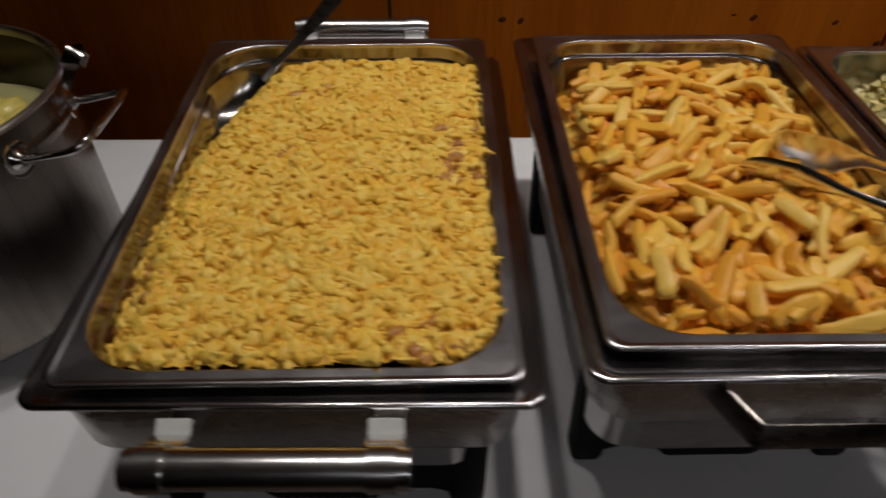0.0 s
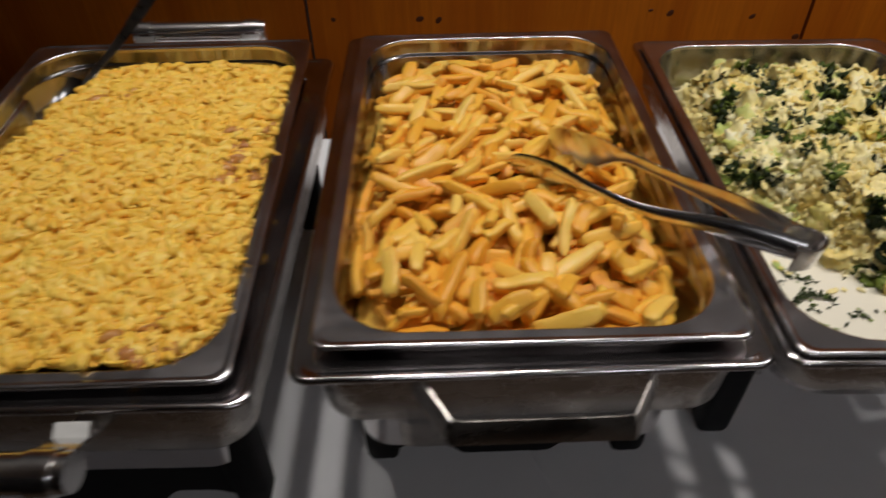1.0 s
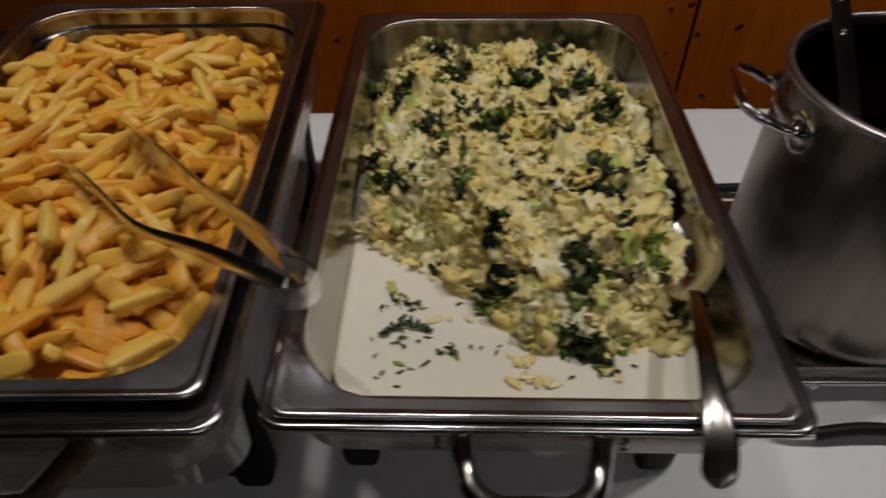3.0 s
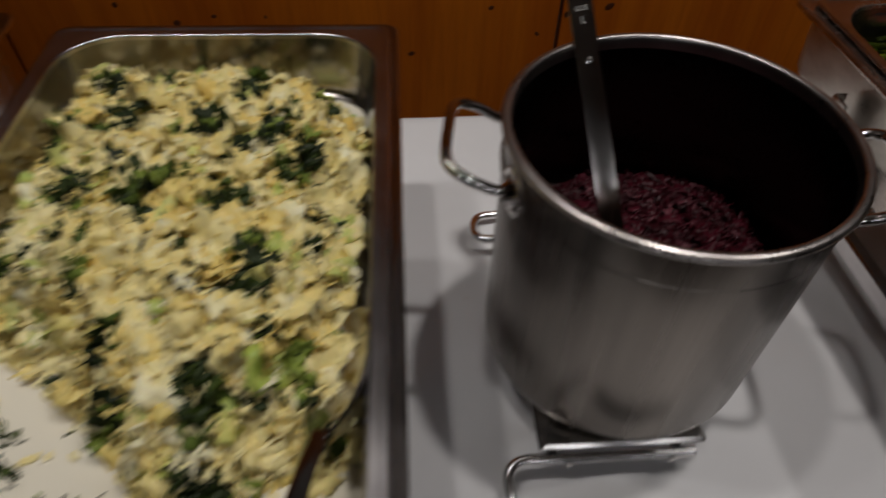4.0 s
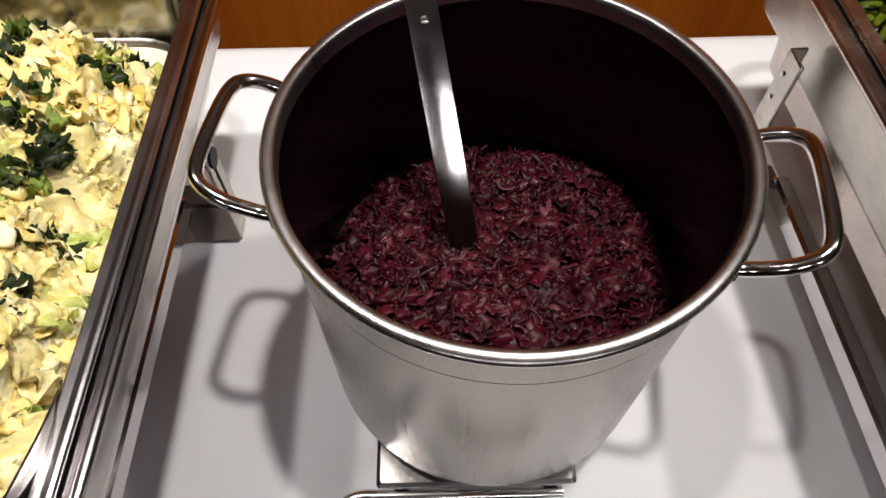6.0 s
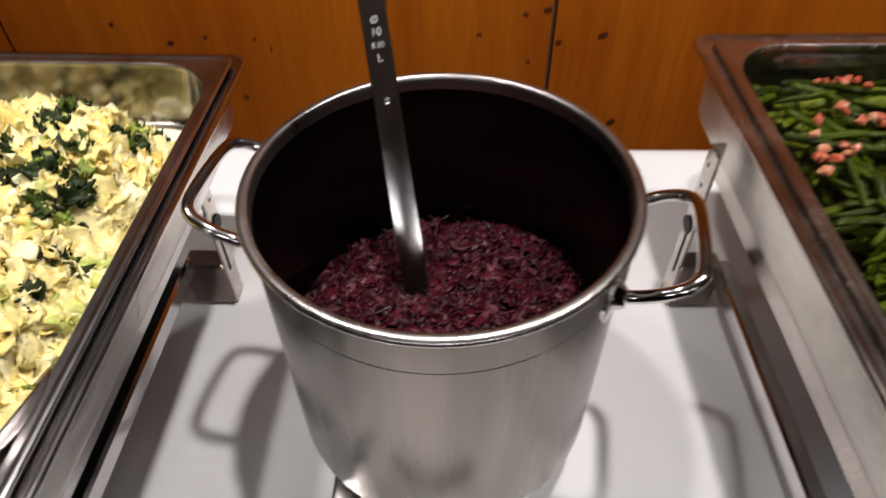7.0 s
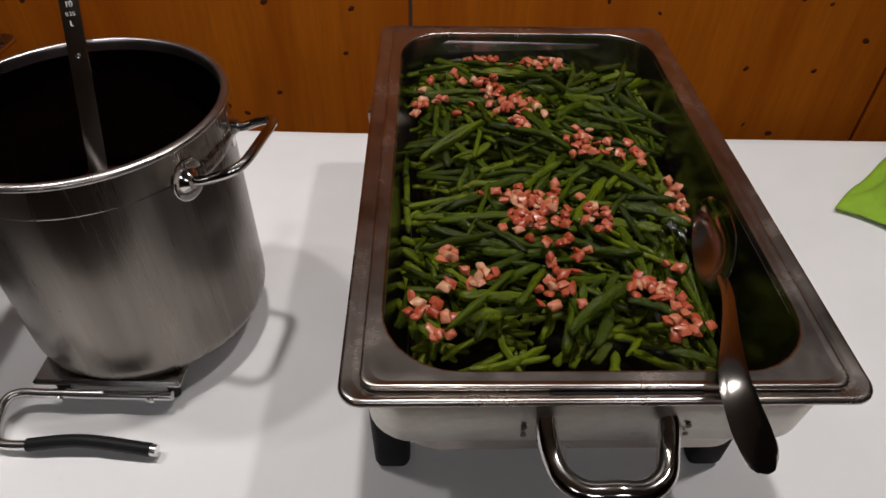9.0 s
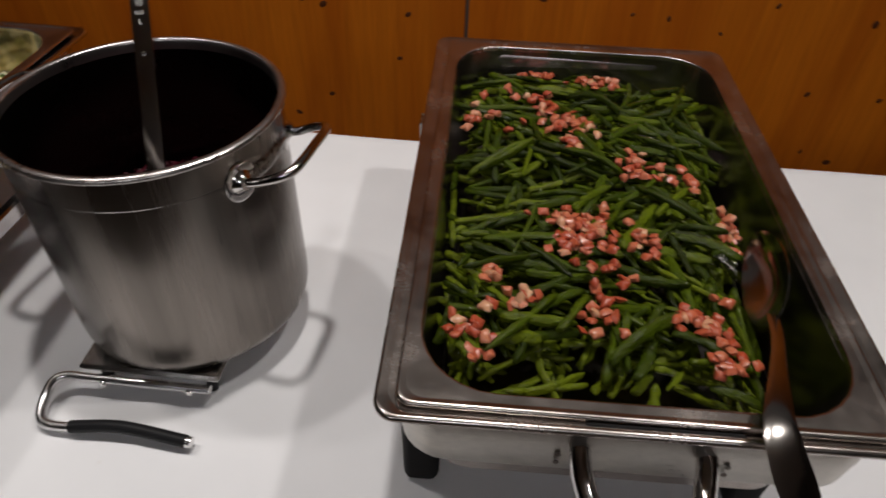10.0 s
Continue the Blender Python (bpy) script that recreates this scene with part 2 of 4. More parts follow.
def part(name, mesh, material, parent=None, label="", at=None, sharp=35):
    ob = new(name, mesh)
    if not mesh.materials:
        mesh.materials.append(material)
    if sharp and len(mesh.polygons) < 20000:
        mesh.set_sharp_from_angle(angle=radians(sharp))
    if at is not None:
        ob.matrix_basis = at
    if parent:
        ob.parent = parent
    if label:
        tagged(ob, label)
    return ob


def thing(name, m, label, category, group="", kind=""):
    ob = new(name)
    ob.empty_display_size = 0.05
    ob.matrix_basis = m
    return tagged(ob, label, category, group, kind)


def rounded(hx, hy, r, z, n=8, cx=0.0, cy=0.0):
    """A ring of points round a rectangle with rounded corners."""
    r = min(r, hx - 1e-4, hy - 1e-4)
    ring = []
    for k, (sx, sy) in enumerate(((1, 1), (-1, 1), (-1, -1), (1, -1))):
        for i in range(n):
            a = math.pi / 2 * (k + i / (n - 1))
            ring.append((cx + sx * (hx - r) + r * math.cos(a), cy + sy * (hy - r) + r * math.sin(a), z))
    return ring


def roll(hx, hy, r, z, radius, start=-90, stop=90, steps=6, n=8):
    """Rings round a rolled edge: from below, out and round to the top, where it stands at hx, hy and z."""
    rings = []
    for k in range(steps + 1):
        a = radians(start + (stop - start) * k / steps)
        out = radius * (math.cos(a) - 1)
        rings.append(rounded(hx + out, hy + out, r, z - radius + radius * math.sin(a), n))
    return rings


def circle(r, z, n=64, cx=0.0, cy=0.0):
    return [(cx + r * math.cos(2 * math.pi * i / n), cy + r * math.sin(2 * math.pi * i / n), z) for i in range(n)]


def loft(rings, cap_first=False, cap_last=False, closed=False):
    n = len(rings[0])
    verts = [p for ring in rings for p in ring]
    faces = []
    pairs = len(rings) if closed else len(rings) - 1
    for k in range(pairs):
        a, b = k * n, ((k + 1) % len(rings)) * n
        faces += [(a + i, a + (i + 1) % n, b + (i + 1) % n, b + i) for i in range(n)]
    if cap_first:
        faces.append(tuple(reversed(range(n))))
    if cap_last:
        faces.append(tuple((len(rings) - 1) * n + i for i in range(n)))
    return verts, faces


def smooth_line(points, steps=6):
    """Catmull-Rom through the points."""
    pts = [Vector(p) for p in points]
    pts = [pts[0] * 2 - pts[1]] + pts + [pts[-1] * 2 - pts[-2]]
    out = []
    for i in range(1, len(pts) - 2):
        p0, p1, p2, p3 = pts[i - 1:i + 3]
        for k in range(steps):
            t = k / steps
            out.append(0.5 * ((2 * p1) + (p2 - p0) * t + (2 * p0 - 5 * p1 + 4 * p2 - p3) * t * t + (3 * p1 - p0 - 3 * p2 + p3) * t ** 3))
    return out + [pts[-2]]


def sweep(line, sizes, up=(0, 0, 1), n=10, square=False, dish=0.0):
    """A closed bar along a line. sizes: (half width, half thickness) for each point or one pair for all; the width lies across up."""
    rings = []
    for i, p in enumerate(line):
        d = (line[min(i + 1, len(line) - 1)] - line[max(i - 1, 0)]).normalized()
        side = d.cross(Vector(up[i] if isinstance(up, list) else up))
        side = side.normalized() if side.length > 1e-5 else d.orthogonal().normalized()
        top = side.cross(d).normalized()
        w, h = sizes[i] if isinstance(sizes, list) else sizes
        ring = []
        for k in range(n):
            a = 2 * math.pi * k / n
            c, s = math.cos(a), math.sin(a)
            if square:
                m = max(abs(c), abs(s)) ** 0.8
                c, s = c / m, s / m
            ring.append(tuple(p + side * (w * c) + top * (h * s + dish * w * c * c)))
        rings.append(ring)
    return loft(rings, True, True)


def bent(line, radius, n=12):
    """A round tube along a line, turned along without twist."""
    rings, side = [], None
    for i, p in enumerate(line):
        d = (line[min(i + 1, len(line) - 1)] - line[max(i - 1, 0)]).normalized()
        side = d.orthogonal().normalized() if side is None else (side - d * side.dot(d)).normalized()
        other = d.cross(side)
        rings.append([tuple(p + (side * math.cos(2 * math.pi * k / n) + other * math.sin(2 * math.pi * k / n)) * radius) for k in range(n)])
    return loft(rings, True, True)


def box(hx, hy, hz, r=0.004, cx=0.0, cy=0.0, cz=0.0, n=4):
    """A block with rounded edges."""
    e = min(r, hz * 0.9)
    rings = [rounded(hx - e, hy - e, r, cz - hz, n, cx, cy), rounded(hx, hy, r, cz - hz + e, n, cx, cy),
             rounded(hx, hy, r, cz + hz - e, n, cx, cy), rounded(hx - e, hy - e, r, cz + hz, n, cx, cy)]
    return loft(rings, True, True)


def merge(*pieces):
    verts, faces = [], []
    for v, f in pieces:
        faces += [tuple(i + len(verts) for i in face) for face in f]
        verts += list(v)
    return verts, faces


def moved(piece, m):
    v, f = piece
    return [tuple(m @ Vector(p)) for p in v], f


def scattered(name, kinds, places, smooth=True):
    """Many loose pieces joined in one mesh: (which kind, matrix) for each."""
    verts, faces, base = [], [], 0
    arrays = [(np.array(v), np.array([list(f) for f in fs])) for v, fs in kinds]
    for k, m in places:
        v, f = arrays[k]
        a = np.array(m)
        verts.append(v @ a[:3, :3].T + a[:3, 3])
        faces.append(f + base)
        base += len(v)
    mesh = bpy.data.meshes.new(name)
    mesh.from_pydata(np.concatenate(verts).tolist(), [], [f for block in faces for f in block.tolist()])
    if smooth:
        mesh.shade_smooth()
    return mesh


def quads(piece):
    """The caps of a closed bar as quads, so that all faces have four corners."""
    verts, faces = piece
    out = []
    for f in faces:
        if len(f) == 4:
            out.append(f)
        else:
            for i in range(1, len(f) - 2, 2):
                out.append((f[0], f[i], f[i + 1], f[i + 2]))
    return verts, out


def lay(x, y, z, normal, yaw, tilt=0.0, lean=0.0, scale=(1, 1, 1)):
    """A matrix that lays a piece on a slope with that normal, turned by yaw, then tipped."""
    q = Vector((0, 0, 1)).rotation_difference(Vector(normal))
    r = q.to_matrix() @ Matrix.Rotation(yaw, 3, "Z") @ Matrix.Rotation(tilt, 3, "Y") @ Matrix.Rotation(lean, 3, "X")
    return Matrix.Translation((x, y, z)) @ r.to_4x4() @ Matrix.Diagonal((*scale, 1))


def slope(height, x, y, e=0.006):
    return Vector((height(x - e, y) - height(x + e, y), height(x, y - e) - height(x, y + e), 2 * e)).normalized()


def edge_gap(x, y, hx, hy, r):
    """How far inside a rounded rectangle a point lies."""
    qx, qy = abs(x) - hx + r, abs(y) - hy + r
    return -(math.hypot(max(qx, 0), max(qy, 0)) + min(max(qx, qy), 0) - r)


def heap_surface(height, hx, hy, r, step=0.006, drop=0.012):
    """The body of a heap under its loose pieces."""
    nx, ny = int(2 * hx / step), int(2 * hy / step)
    verts, faces = [], []
    for j in range(ny + 1):
        for i in range(nx + 1):
            x, y = -hx + 2 * hx * i / nx, -hy + 2 * hy * j / ny
            gap = edge_gap(x, y, hx, hy, r)
            if gap < 0:
                k = 1 + gap / math.hypot(x, y)
                x, y = x * k, y * k
            verts.append((x, y, height(x, y) - drop))
    for j in range(ny):
        for i in range(nx):
            a = j * (nx + 1) + i
            faces.append((a, a + 1, a + nx + 2, a + nx + 1))
    return verts, faces


def smoothstep(a, b, x):
    t = min(1.0, max(0.0, (x - a) / (b - a)))
    return t * t * (3 - 2 * t)


def rnd(a, b):
    return random.uniform(a, b)

# ---- the room ----
WALL_Y = 1.524
SEAMS = [-2.95, -1.72, -0.295, 1.131, 2.475, 3.82, 4.6]


def block(name, x0, x1, y0, y1, z0, z1, material, label, category):
    v = [(x, y, z) for z in (z0, z1) for y in (y0, y1) for x in (x0, x1)]
    f = [(0, 2, 3, 1), (4, 5, 7, 6), (0, 1, 5, 4), (2, 6, 7, 3), (0, 4, 6, 2), (1, 3, 7, 5)]
    ob = part(name, mesh_of(name, v, f, False), material)
    return tagged(ob, label, category, kind="structure")


block("floor", -3.0, 4.65, -3.2, 1.7, -0.1, 0.0, FLOOR, "brown floor of the dining room", "floor")
block("ceiling", -3.0, 4.65, -3.2, 1.7, 3.15, 3.3, CEIL, "plain dark boarded ceiling", "ceiling")
wall_back = block("wall_north", -3.0, 4.65, WALL_Y + 0.024, 1.7, 0.0, 2.31, SEAM, "wall behind the buffet clad in knotty pine panels", "wall")
block("wall_north_upper", -3.0, 4.65, WALL_Y, 1.7, 2.31, 3.15, PLASTER, "pale plaster wall above the pine panels", "wall")
block("wall_south", -3.0, 4.65, -3.2, -3.0, 0.0, 3.15, DIM_WALL, "plain dark wall of the dining room", "wall")
block("wall_west", -3.2, -3.0, -3.2, 1.7, 0.0, 3.15, DIM_WALL, "plain dark side wall of the room", "wall")
block("wall_east", 4.65, 4.85, -3.2, 1.7, 0.0, 3.15, DIM_WALL, "plain dark end wall of the room", "wall")

# ---- table with its cloth ----
TABLE_AT = pose(0.55, 0.3355, 0, 0, 0, 0.95)
TABLE_HX, TABLE_HY = 2.05, 0.395
buffet_table = thing("buffet_table", TABLE_AT, "long buffet table under a white tablecloth", "table")
part("tabletop", mesh_of("tabletop", *box(TABLE_HX - 0.01, TABLE_HY - 0.01, 0.014, 0.006, cz=TABLE - 0.024)), FLOOR, buffet_table)
for sx in (-1, 1):
    for sy in (-1, 1):
        part("leg", mesh_of("leg", *box(0.025, 0.025, 0.355, 0.005, sx * (TABLE_HX - 0.15), sy * (TABLE_HY - 0.08), 0.356)), DARK, buffet_table)


def tablecloth():
    """One sheet over the top, with ironed folds, hanging down in soft waves on both long sides."""
    nx, ny = 260, 110
    verts, faces = [], []
    drop = 0.42
    total = 2 * TABLE_HY + 2 * drop
    for j in range(ny + 1):
        s = -total / 2 + total * j / ny
        for i in range(nx + 1):
            x = -TABLE_HX + 2 * TABLE_HX * i / nx
            over = abs(s) - TABLE_HY
            crease = sum(math.exp(-((x - c) / 0.004) ** 2) for c in (-1.45, -0.85, -0.25, 0.35, 0.95, 1.55)) + math.exp(-((s + 0.06) / 0.006) ** 2)
            lift = 0.0022 * crease + 0.0012 * noise.noise((x * 5, s * 5, 0.3)) + 0.0012
            if over <= 0:
                verts.append((x, s, TABLE - 0.004 + lift))
            else:
                wave = 0.02 * min(1.0, over / 0.2) * math.sin(x * 21 + 2 * noise.noise((x * 2, 3.0, 1.0)))
                sign = 1 if s > 0 else -1
                verts.append((x, sign * (TABLE_HY + 0.006 + wave * 0.5 + 0.012 * min(1.0, over / 0.05)), TABLE - 0.008 + lift - over))
    for j in range(ny):
        for i in range(nx):
            a = j * (nx + 1) + i
            faces.append((a, a + 1, a + nx + 2, a + nx + 1))
    return mesh_of("tablecloth", verts, faces)


tagged(part("tablecloth", tablecloth(), CLOTH, at=TABLE_AT, sharp=0), "white linen tablecloth with ironed folds on the buffet table", "tablecloth")

# ---- chafing dishes ----


def chafing_frame(hx, hy, hi, rim, bottom, shoulder):
    """The water pan: a wide flange with a turned-down skirt, a bent-in body and its deeper floor. rim, bottom: heights over the table; shoulder: how far the wide part of the body reaches down."""
    r = 0.016
    rings = [rounded(hx - 0.013, hy - 0.011, 0.03, rim - 0.0066), rounded(hx - 0.0014, hy - 0.0014, r, rim - 0.0060), rounded(hx - 0.0002, hy - 0.0002, r, rim - 0.0052)]
    rings += roll(hx, hy, r, rim, 0.0030, -20, 100, 6)
    rings += [rounded(hx - 0.0085, hy - 0.0085, r, rim - 0.0020), rounded(hx - 0.0092, hy - 0.0092, r, rim - 0.0021), rounded(hi[0] + 0.0006, hi[1] + 0.0006, 0.03, rim - 0.0024), rounded(hi[0], hi[1], 0.03, rim - 0.0026), rounded(hi[0] - 0.004, hi[1] - 0.004, 0.03, rim - 0.012),
              rounded(hi[0] - 0.012, hi[1] - 0.012, 0.035, bottom + 0.008)]
    top = loft(rings, False, True)
    deep = rim - shoulder
    body = loft([rounded(hx - 0.0130, hy - 0.0110, 0.030, rim - 0.0062), rounded(hx - 0.0136, hy - 0.0118, 0.031, rim - 0.026), rounded(hx - 0.0150, hy - 0.0138, 0.034, deep + 0.008), rounded(hx - 0.0168, hy - 0.0158, 0.034, deep + 0.003),
                 rounded(hx - 0.0205, hy - 0.0195, 0.034, deep + 0.0005), rounded(hx - 0.030, hy - 0.029, 0.034, deep), rounded(hx - 0.040, hy - 0.039, 0.042, deep - 0.001), rounded(hx - 0.0445, hy - 0.0435, 0.046, deep - 0.006),
                 rounded(hx - 0.042, hy - 0.049, 0.046, bottom + 0.008), rounded(hx - 0.064, hy - 0.062, 0.05, bottom)], False, True)
    return top, body


def pan_meshes(hx, hy, depth, step=0.0, flange=0.0120):
    """A steel food pan, origin at the level of its rim: the flat rim with its rolled lip, and the stepped basin."""
    fx, fy = hx - flange, hy - flange - 0.002
    lip = [rounded(fx - 0.002, hy - flange - 0.002, 0.055, -0.0075), rounded(hx - 0.006, hy - 0.006, 0.012, -0.0055)] + roll(hx, hy, 0.012, 0.0, 0.0025, -120, 110, 8)
    lip += [rounded(hx - 0.0062, hy - 0.0062, 0.0135, -0.0012), rounded(hx - 0.0068, hy - 0.0068, 0.014, -0.0012), rounded(fx + 0.0008, fy + 0.0008, 0.0585, -0.0012), rounded(fx + 0.0003, fy + 0.0003, 0.058, -0.0012), rounded(fx - 0.0005, fy - 0.0005, 0.058, -0.0015), rounded(fx - 0.0010, fy - 0.0010, 0.058, -0.0024), rounded(fx - 0.00105, fy - 0.00105, 0.058, -0.0029), rounded(fx - 0.0014, fy - 0.0014, 0.058, -0.006)]
    ledge = [rounded(fx - 0.0022, fy - 0.0022, 0.058, -0.019), rounded(fx - 0.0026 - step * 0.2, fy - 0.0026 - step * 0.2, 0.058, -0.0208), rounded(fx - 0.003 - step, fy - 0.003 - step, 0.056, -0.0216), rounded(fx - 0.0036 - step, fy - 0.0036 - step, 0.056, -0.0235)]
    basin = [rounded(fx - 0.0014, fy - 0.0014, 0.058, -0.006)] + (ledge if step else [rounded(fx - 0.0036, fy - 0.0036, 0.057, -0.020)])
    basin += [rounded(fx - 0.0165, fy - 0.0165, 0.05, -depth + 0.016), rounded(fx - 0.020, fy - 0.020, 0.045, -depth + 0.005), rounded(fx - 0.028, fy - 0.028, 0.04, -depth)]
    outside = [rounded(fx - 0.024, fy - 0.024, 0.04, -depth - 0.0015), rounded(fx - 0.015, fy - 0.015, 0.05, -depth + 0.012), rounded(fx - 0.0045, fy - 0.0045, 0.056, -0.027), rounded(fx + 0.0002, fy + 0.0002, 0.056, -0.018), rounded(fx + 0.0002, fy + 0.0002, 0.056, -0.0065)]
    return mesh_of("rim", *loft(lip)), mesh_of("basin", *merge(loft(basin, False, True), loft(outside, True)))


def leg_shape(height, wide=0.042, deep=0.035, foot=0.66):
    rings = []
    for k in range(6):
        t = k / 5
        grow = 1.0 - (1 - foot) * (1 - t) ** 1.5
        rings.append(rounded(wide / 2 * grow, deep / 2 * grow, 0.008, height * t, 4))
    rings[0] = rounded(wide / 2 * (foot - 0.12), deep / 2 * (foot - 0.12), 0.006, 0.0, 4)
    rings.insert(1, rounded(wide / 2 * foot, deep / 2 * foot, 0.008, height * 0.05, 4))
    return loft(rings, True, True)


def tube_handle(parent, y, z, half, facing, cx=0.0, radius=0.0138):
    """A stout steel grip held out from the end of the dish by two flat straps, with collars at its ends."""
    bar = part("handle", mesh_of("handle", *bent([Vector((cx + half * k, y, z)) for k in (-1, -0.9, -0.5, 0, 0.5, 0.9, 1)], radius, 24)), CHROME, parent, "polished steel tube grip")
    for sx in (-1, 1):
        x = cx + sx * half * 0.80
        part("collar", mesh_of("collar", *bent([Vector((cx + sx * half * k, y, z)) for k in (0.70, 0.705, 0.90, 0.905)], radius * 1.14, 24)), CHROME, bar)
        line = [Vector((x, y, z + radius * 0.4)), Vector((x, y - facing * 0.022, z - 0.004)), Vector((x, y - facing * 0.050, z - 0.022)), Vector((x, y - facing * 0.077, z - 0.036))]
        part("strap", mesh_of("strap", *sweep(smooth_line(line, 4), (0.014, 0.0014), (0, facing * 0.5, 0.8), 8, True)), CHROME, bar)
        if facing < 0:
            part("sticker", mesh_of("sticker", *box(0.0125, 0.0085, 0.0008, 0.002)), TAGS, bar, "small white sticker", at=pose(x, y - facing * 0.033, z - 0.0072, 30))


def bail_handle(parent, y, z, half, facing, wide=0.0108, out=0.042, fall=0.004, cx=0.0):
    """A wide flat strip bent into a carrying handle."""
    side = [(1.42, -0.004, 0.003), (1.36, 0.006, 0.002), (1.10, out * 0.78, -fall * 0.8), (1.03, out * 0.95, -fall), (0.90, out, -fall)]
    line = [Vector((cx - half * k, y + facing * d, z + h)) for k, d, h in side] + [Vector((cx, y + facing * out, z - fall * 1.05))] + [Vector((cx + half * k, y + facing * d, z + h)) for k, d, h in reversed(side)]
    ups = []
    for p in smooth_line(line, 5):
        k = (p.x - cx) / half
        turn = smoothstep(0.88, 1.06, abs(k))
        ups.append((math.copysign(turn, k), facing * (1 - 0.6 * turn), 0.3))
    part("handle", mesh_of("handle", *sweep(smooth_line(line, 5), (wide, 0.0017), ups, 12, True)), BODY, parent, "flat steel strip bent into a carrying handle")


def arch_handle(parent, y, z, half, facing, radius=0.0078, out=0.043, fall=0.0, cx=0.0):
    """A bent rod handle with its two riveted lugs."""
    side = [(1.0, -0.006, 0.014), (1.0, 0.003, 0.009), (0.95, out * 0.36, 0.002 - fall * 0.4), (0.82, out * 0.74, -0.001 - fall * 0.8), (0.48, out * 0.97, -0.002 - fall)]
    line = [Vector((cx - half * k, y + facing * d, z + h)) for k, d, h in side] + [Vector((cx, y + facing * out, z - fall * 1.05))] + [Vector((cx + half * k, y + facing * d, z + h)) for k, d, h in reversed(side)]
    bar = part("handle", mesh_of("handle", *bent(smooth_line(line, 7), radius, 18)), POLISHED, parent, "thick polished arched rod handle")
    for sx in (-1, 1):
        part("lug", mesh_of("lug", *loft([circle(0.015, 0, 24), circle(0.015, 0.0016, 24), circle(0.0138, 0.0024, 24)], True, True)), BODY, bar, at=pose(cx + sx * (half + 0.009), y - facing * 0.002, z + 0.002, 90 * facing))
        for k in (-1, 1):
            part("rivet", mesh_of("rivet", *loft([circle(0.0024, 0, 10), circle(0.002, 0.0010, 10), circle(0.0008, 0.0015, 10)], True, True)), FEET, bar, at=pose(cx + sx * (half + 0.0155), y + facing * 0.001, z + 0.002 + k * 0.005, 90 * facing))


def chafing_dish(m, label, hx, hy, hi, rim, bottom, shoulder, handle, legs_at, leg_material, leg_label, frame_material=None):
    dish = thing("chafing_dish", m, label, "chafing dish", "chafing dishes on the buffet")
    top, body = chafing_frame(hx, hy, hi, rim, bottom, shoulder)
    part("rim_frame", mesh_of("rim_frame", *top), frame_material or FRAME, dish, sharp=70)
    part("water_pan", mesh_of("water_pan", *body), SATIN if frame_material else BODY, dish, "dull dented steel body", sharp=50)
    for x, y in legs_at:
        for sx in (-1, 1):
            part("leg", mesh_of("leg", *moved(leg_shape(min(rim - shoulder + 0.004, 0.142), 0.038, 0.035, 0.92), Matrix.Translation((sx * x, y, 0.0)))), leg_material, dish, leg_label)
    for facing in (-1, 1):
        y = facing * (hy - 0.0122)
        if handle == "tube":
            tube_handle(dish, facing * (hy + (0.056 if facing < 0 else 0.045)), rim + (0.0118 if facing < 0 else 0.022), 0.0915, facing, 0.006)
        elif handle == "bail":
            bail_handle(dish, y, rim - 0.022, 0.0645, facing, cx=0.004)
        elif handle == "arch":
            arch_handle(dish, y, rim - 0.0375, 0.0455, facing)
        else:
            arch_handle(dish, y, rim - 0.0545, 0.0445, facing, 0.0080, 0.046, 0.002, 0.0075)
    return dish


def stand(parent, hx, hy, top):
    """The black under-frame: a rail with lobes between the legs and a burner tray."""
    for facing in (-1, 1):
        n, low, high = 40, [], []
        for i in range(n + 1):
            x = -hx + 2 * hx * i / n
            u = abs(x) / hx
            low.append((x, 0.004 + 0.020 * smoothstep(0.33, 0.50, u) * (1 - 0.5 * smoothstep(0.72, 0.95, u))))
            high.append((x, top))
        verts, faces = [], []
        for off in (-0.004, 0.004):
            verts += [(x, facing * hy + off, z) for x, z in low] + [(x, facing * hy + off, z) for x, z in high]
        k = n + 1
        for i in range(n):
            faces += [(i, i + 1, k + i + 1, k + i), (2 * k + i, 3 * k + i, 3 * k + i + 1, 2 * k + i + 1), (i, 2 * k + i, 2 * k + i + 1, i + 1)]
        part("rail", mesh_of("rail", verts, faces, False), DARK, parent, "black scalloped rail")
    part("burner_tray", mesh_of("burner_tray", *box(0.07, 0.07, 0.018, 0.006, cz=0.02)), DARK, parent, "black burner tray")


SPZ_AT = pose(-0.2427, 0.243, TABLE, 0, 0, 0.8)
FRY_AT = pose(0.154, 0.2680, TABLE, 0, 0, 1.7)
CAB_AT = pose(0.5300, 0.2755, TABLE, 0, 0, -0.3)
BEAN_AT = pose(1.3489, 0.3293, TABLE, 0, 0, 2.35)

dish = chafing_dish(SPZ_AT, "steel chafing dish with tube handles and a black stand", 0.1950, 0.285, (0.165, 0.252), 0.2375, 0.075, 0.082, "tube", ((0.1415, -0.218), (0.1415, 0.218)), DARK, "black moulded leg")
stand(dish, 0.142, 0.226, 0.150)
dish = chafing_dish(FRY_AT, "steel chafing dish with flat strip handles and a black stand", 0.1785, 0.2935, (0.157, 0.254), 0.2545, 0.080, 0.076, "bail", ((0.130, -0.188), (0.130, 0.188)), DARK, "black moulded leg")
stand(dish, 0.131, 0.197, 0.172)
dish = chafing_dish(CAB_AT, "steel chafing dish with arched rod handles", 0.1730, 0.2855, (0.155, 0.260), 0.2415, 0.150, 0.056, "arch", ((0.1405, -0.17),), BLACK, "black moulded foot")
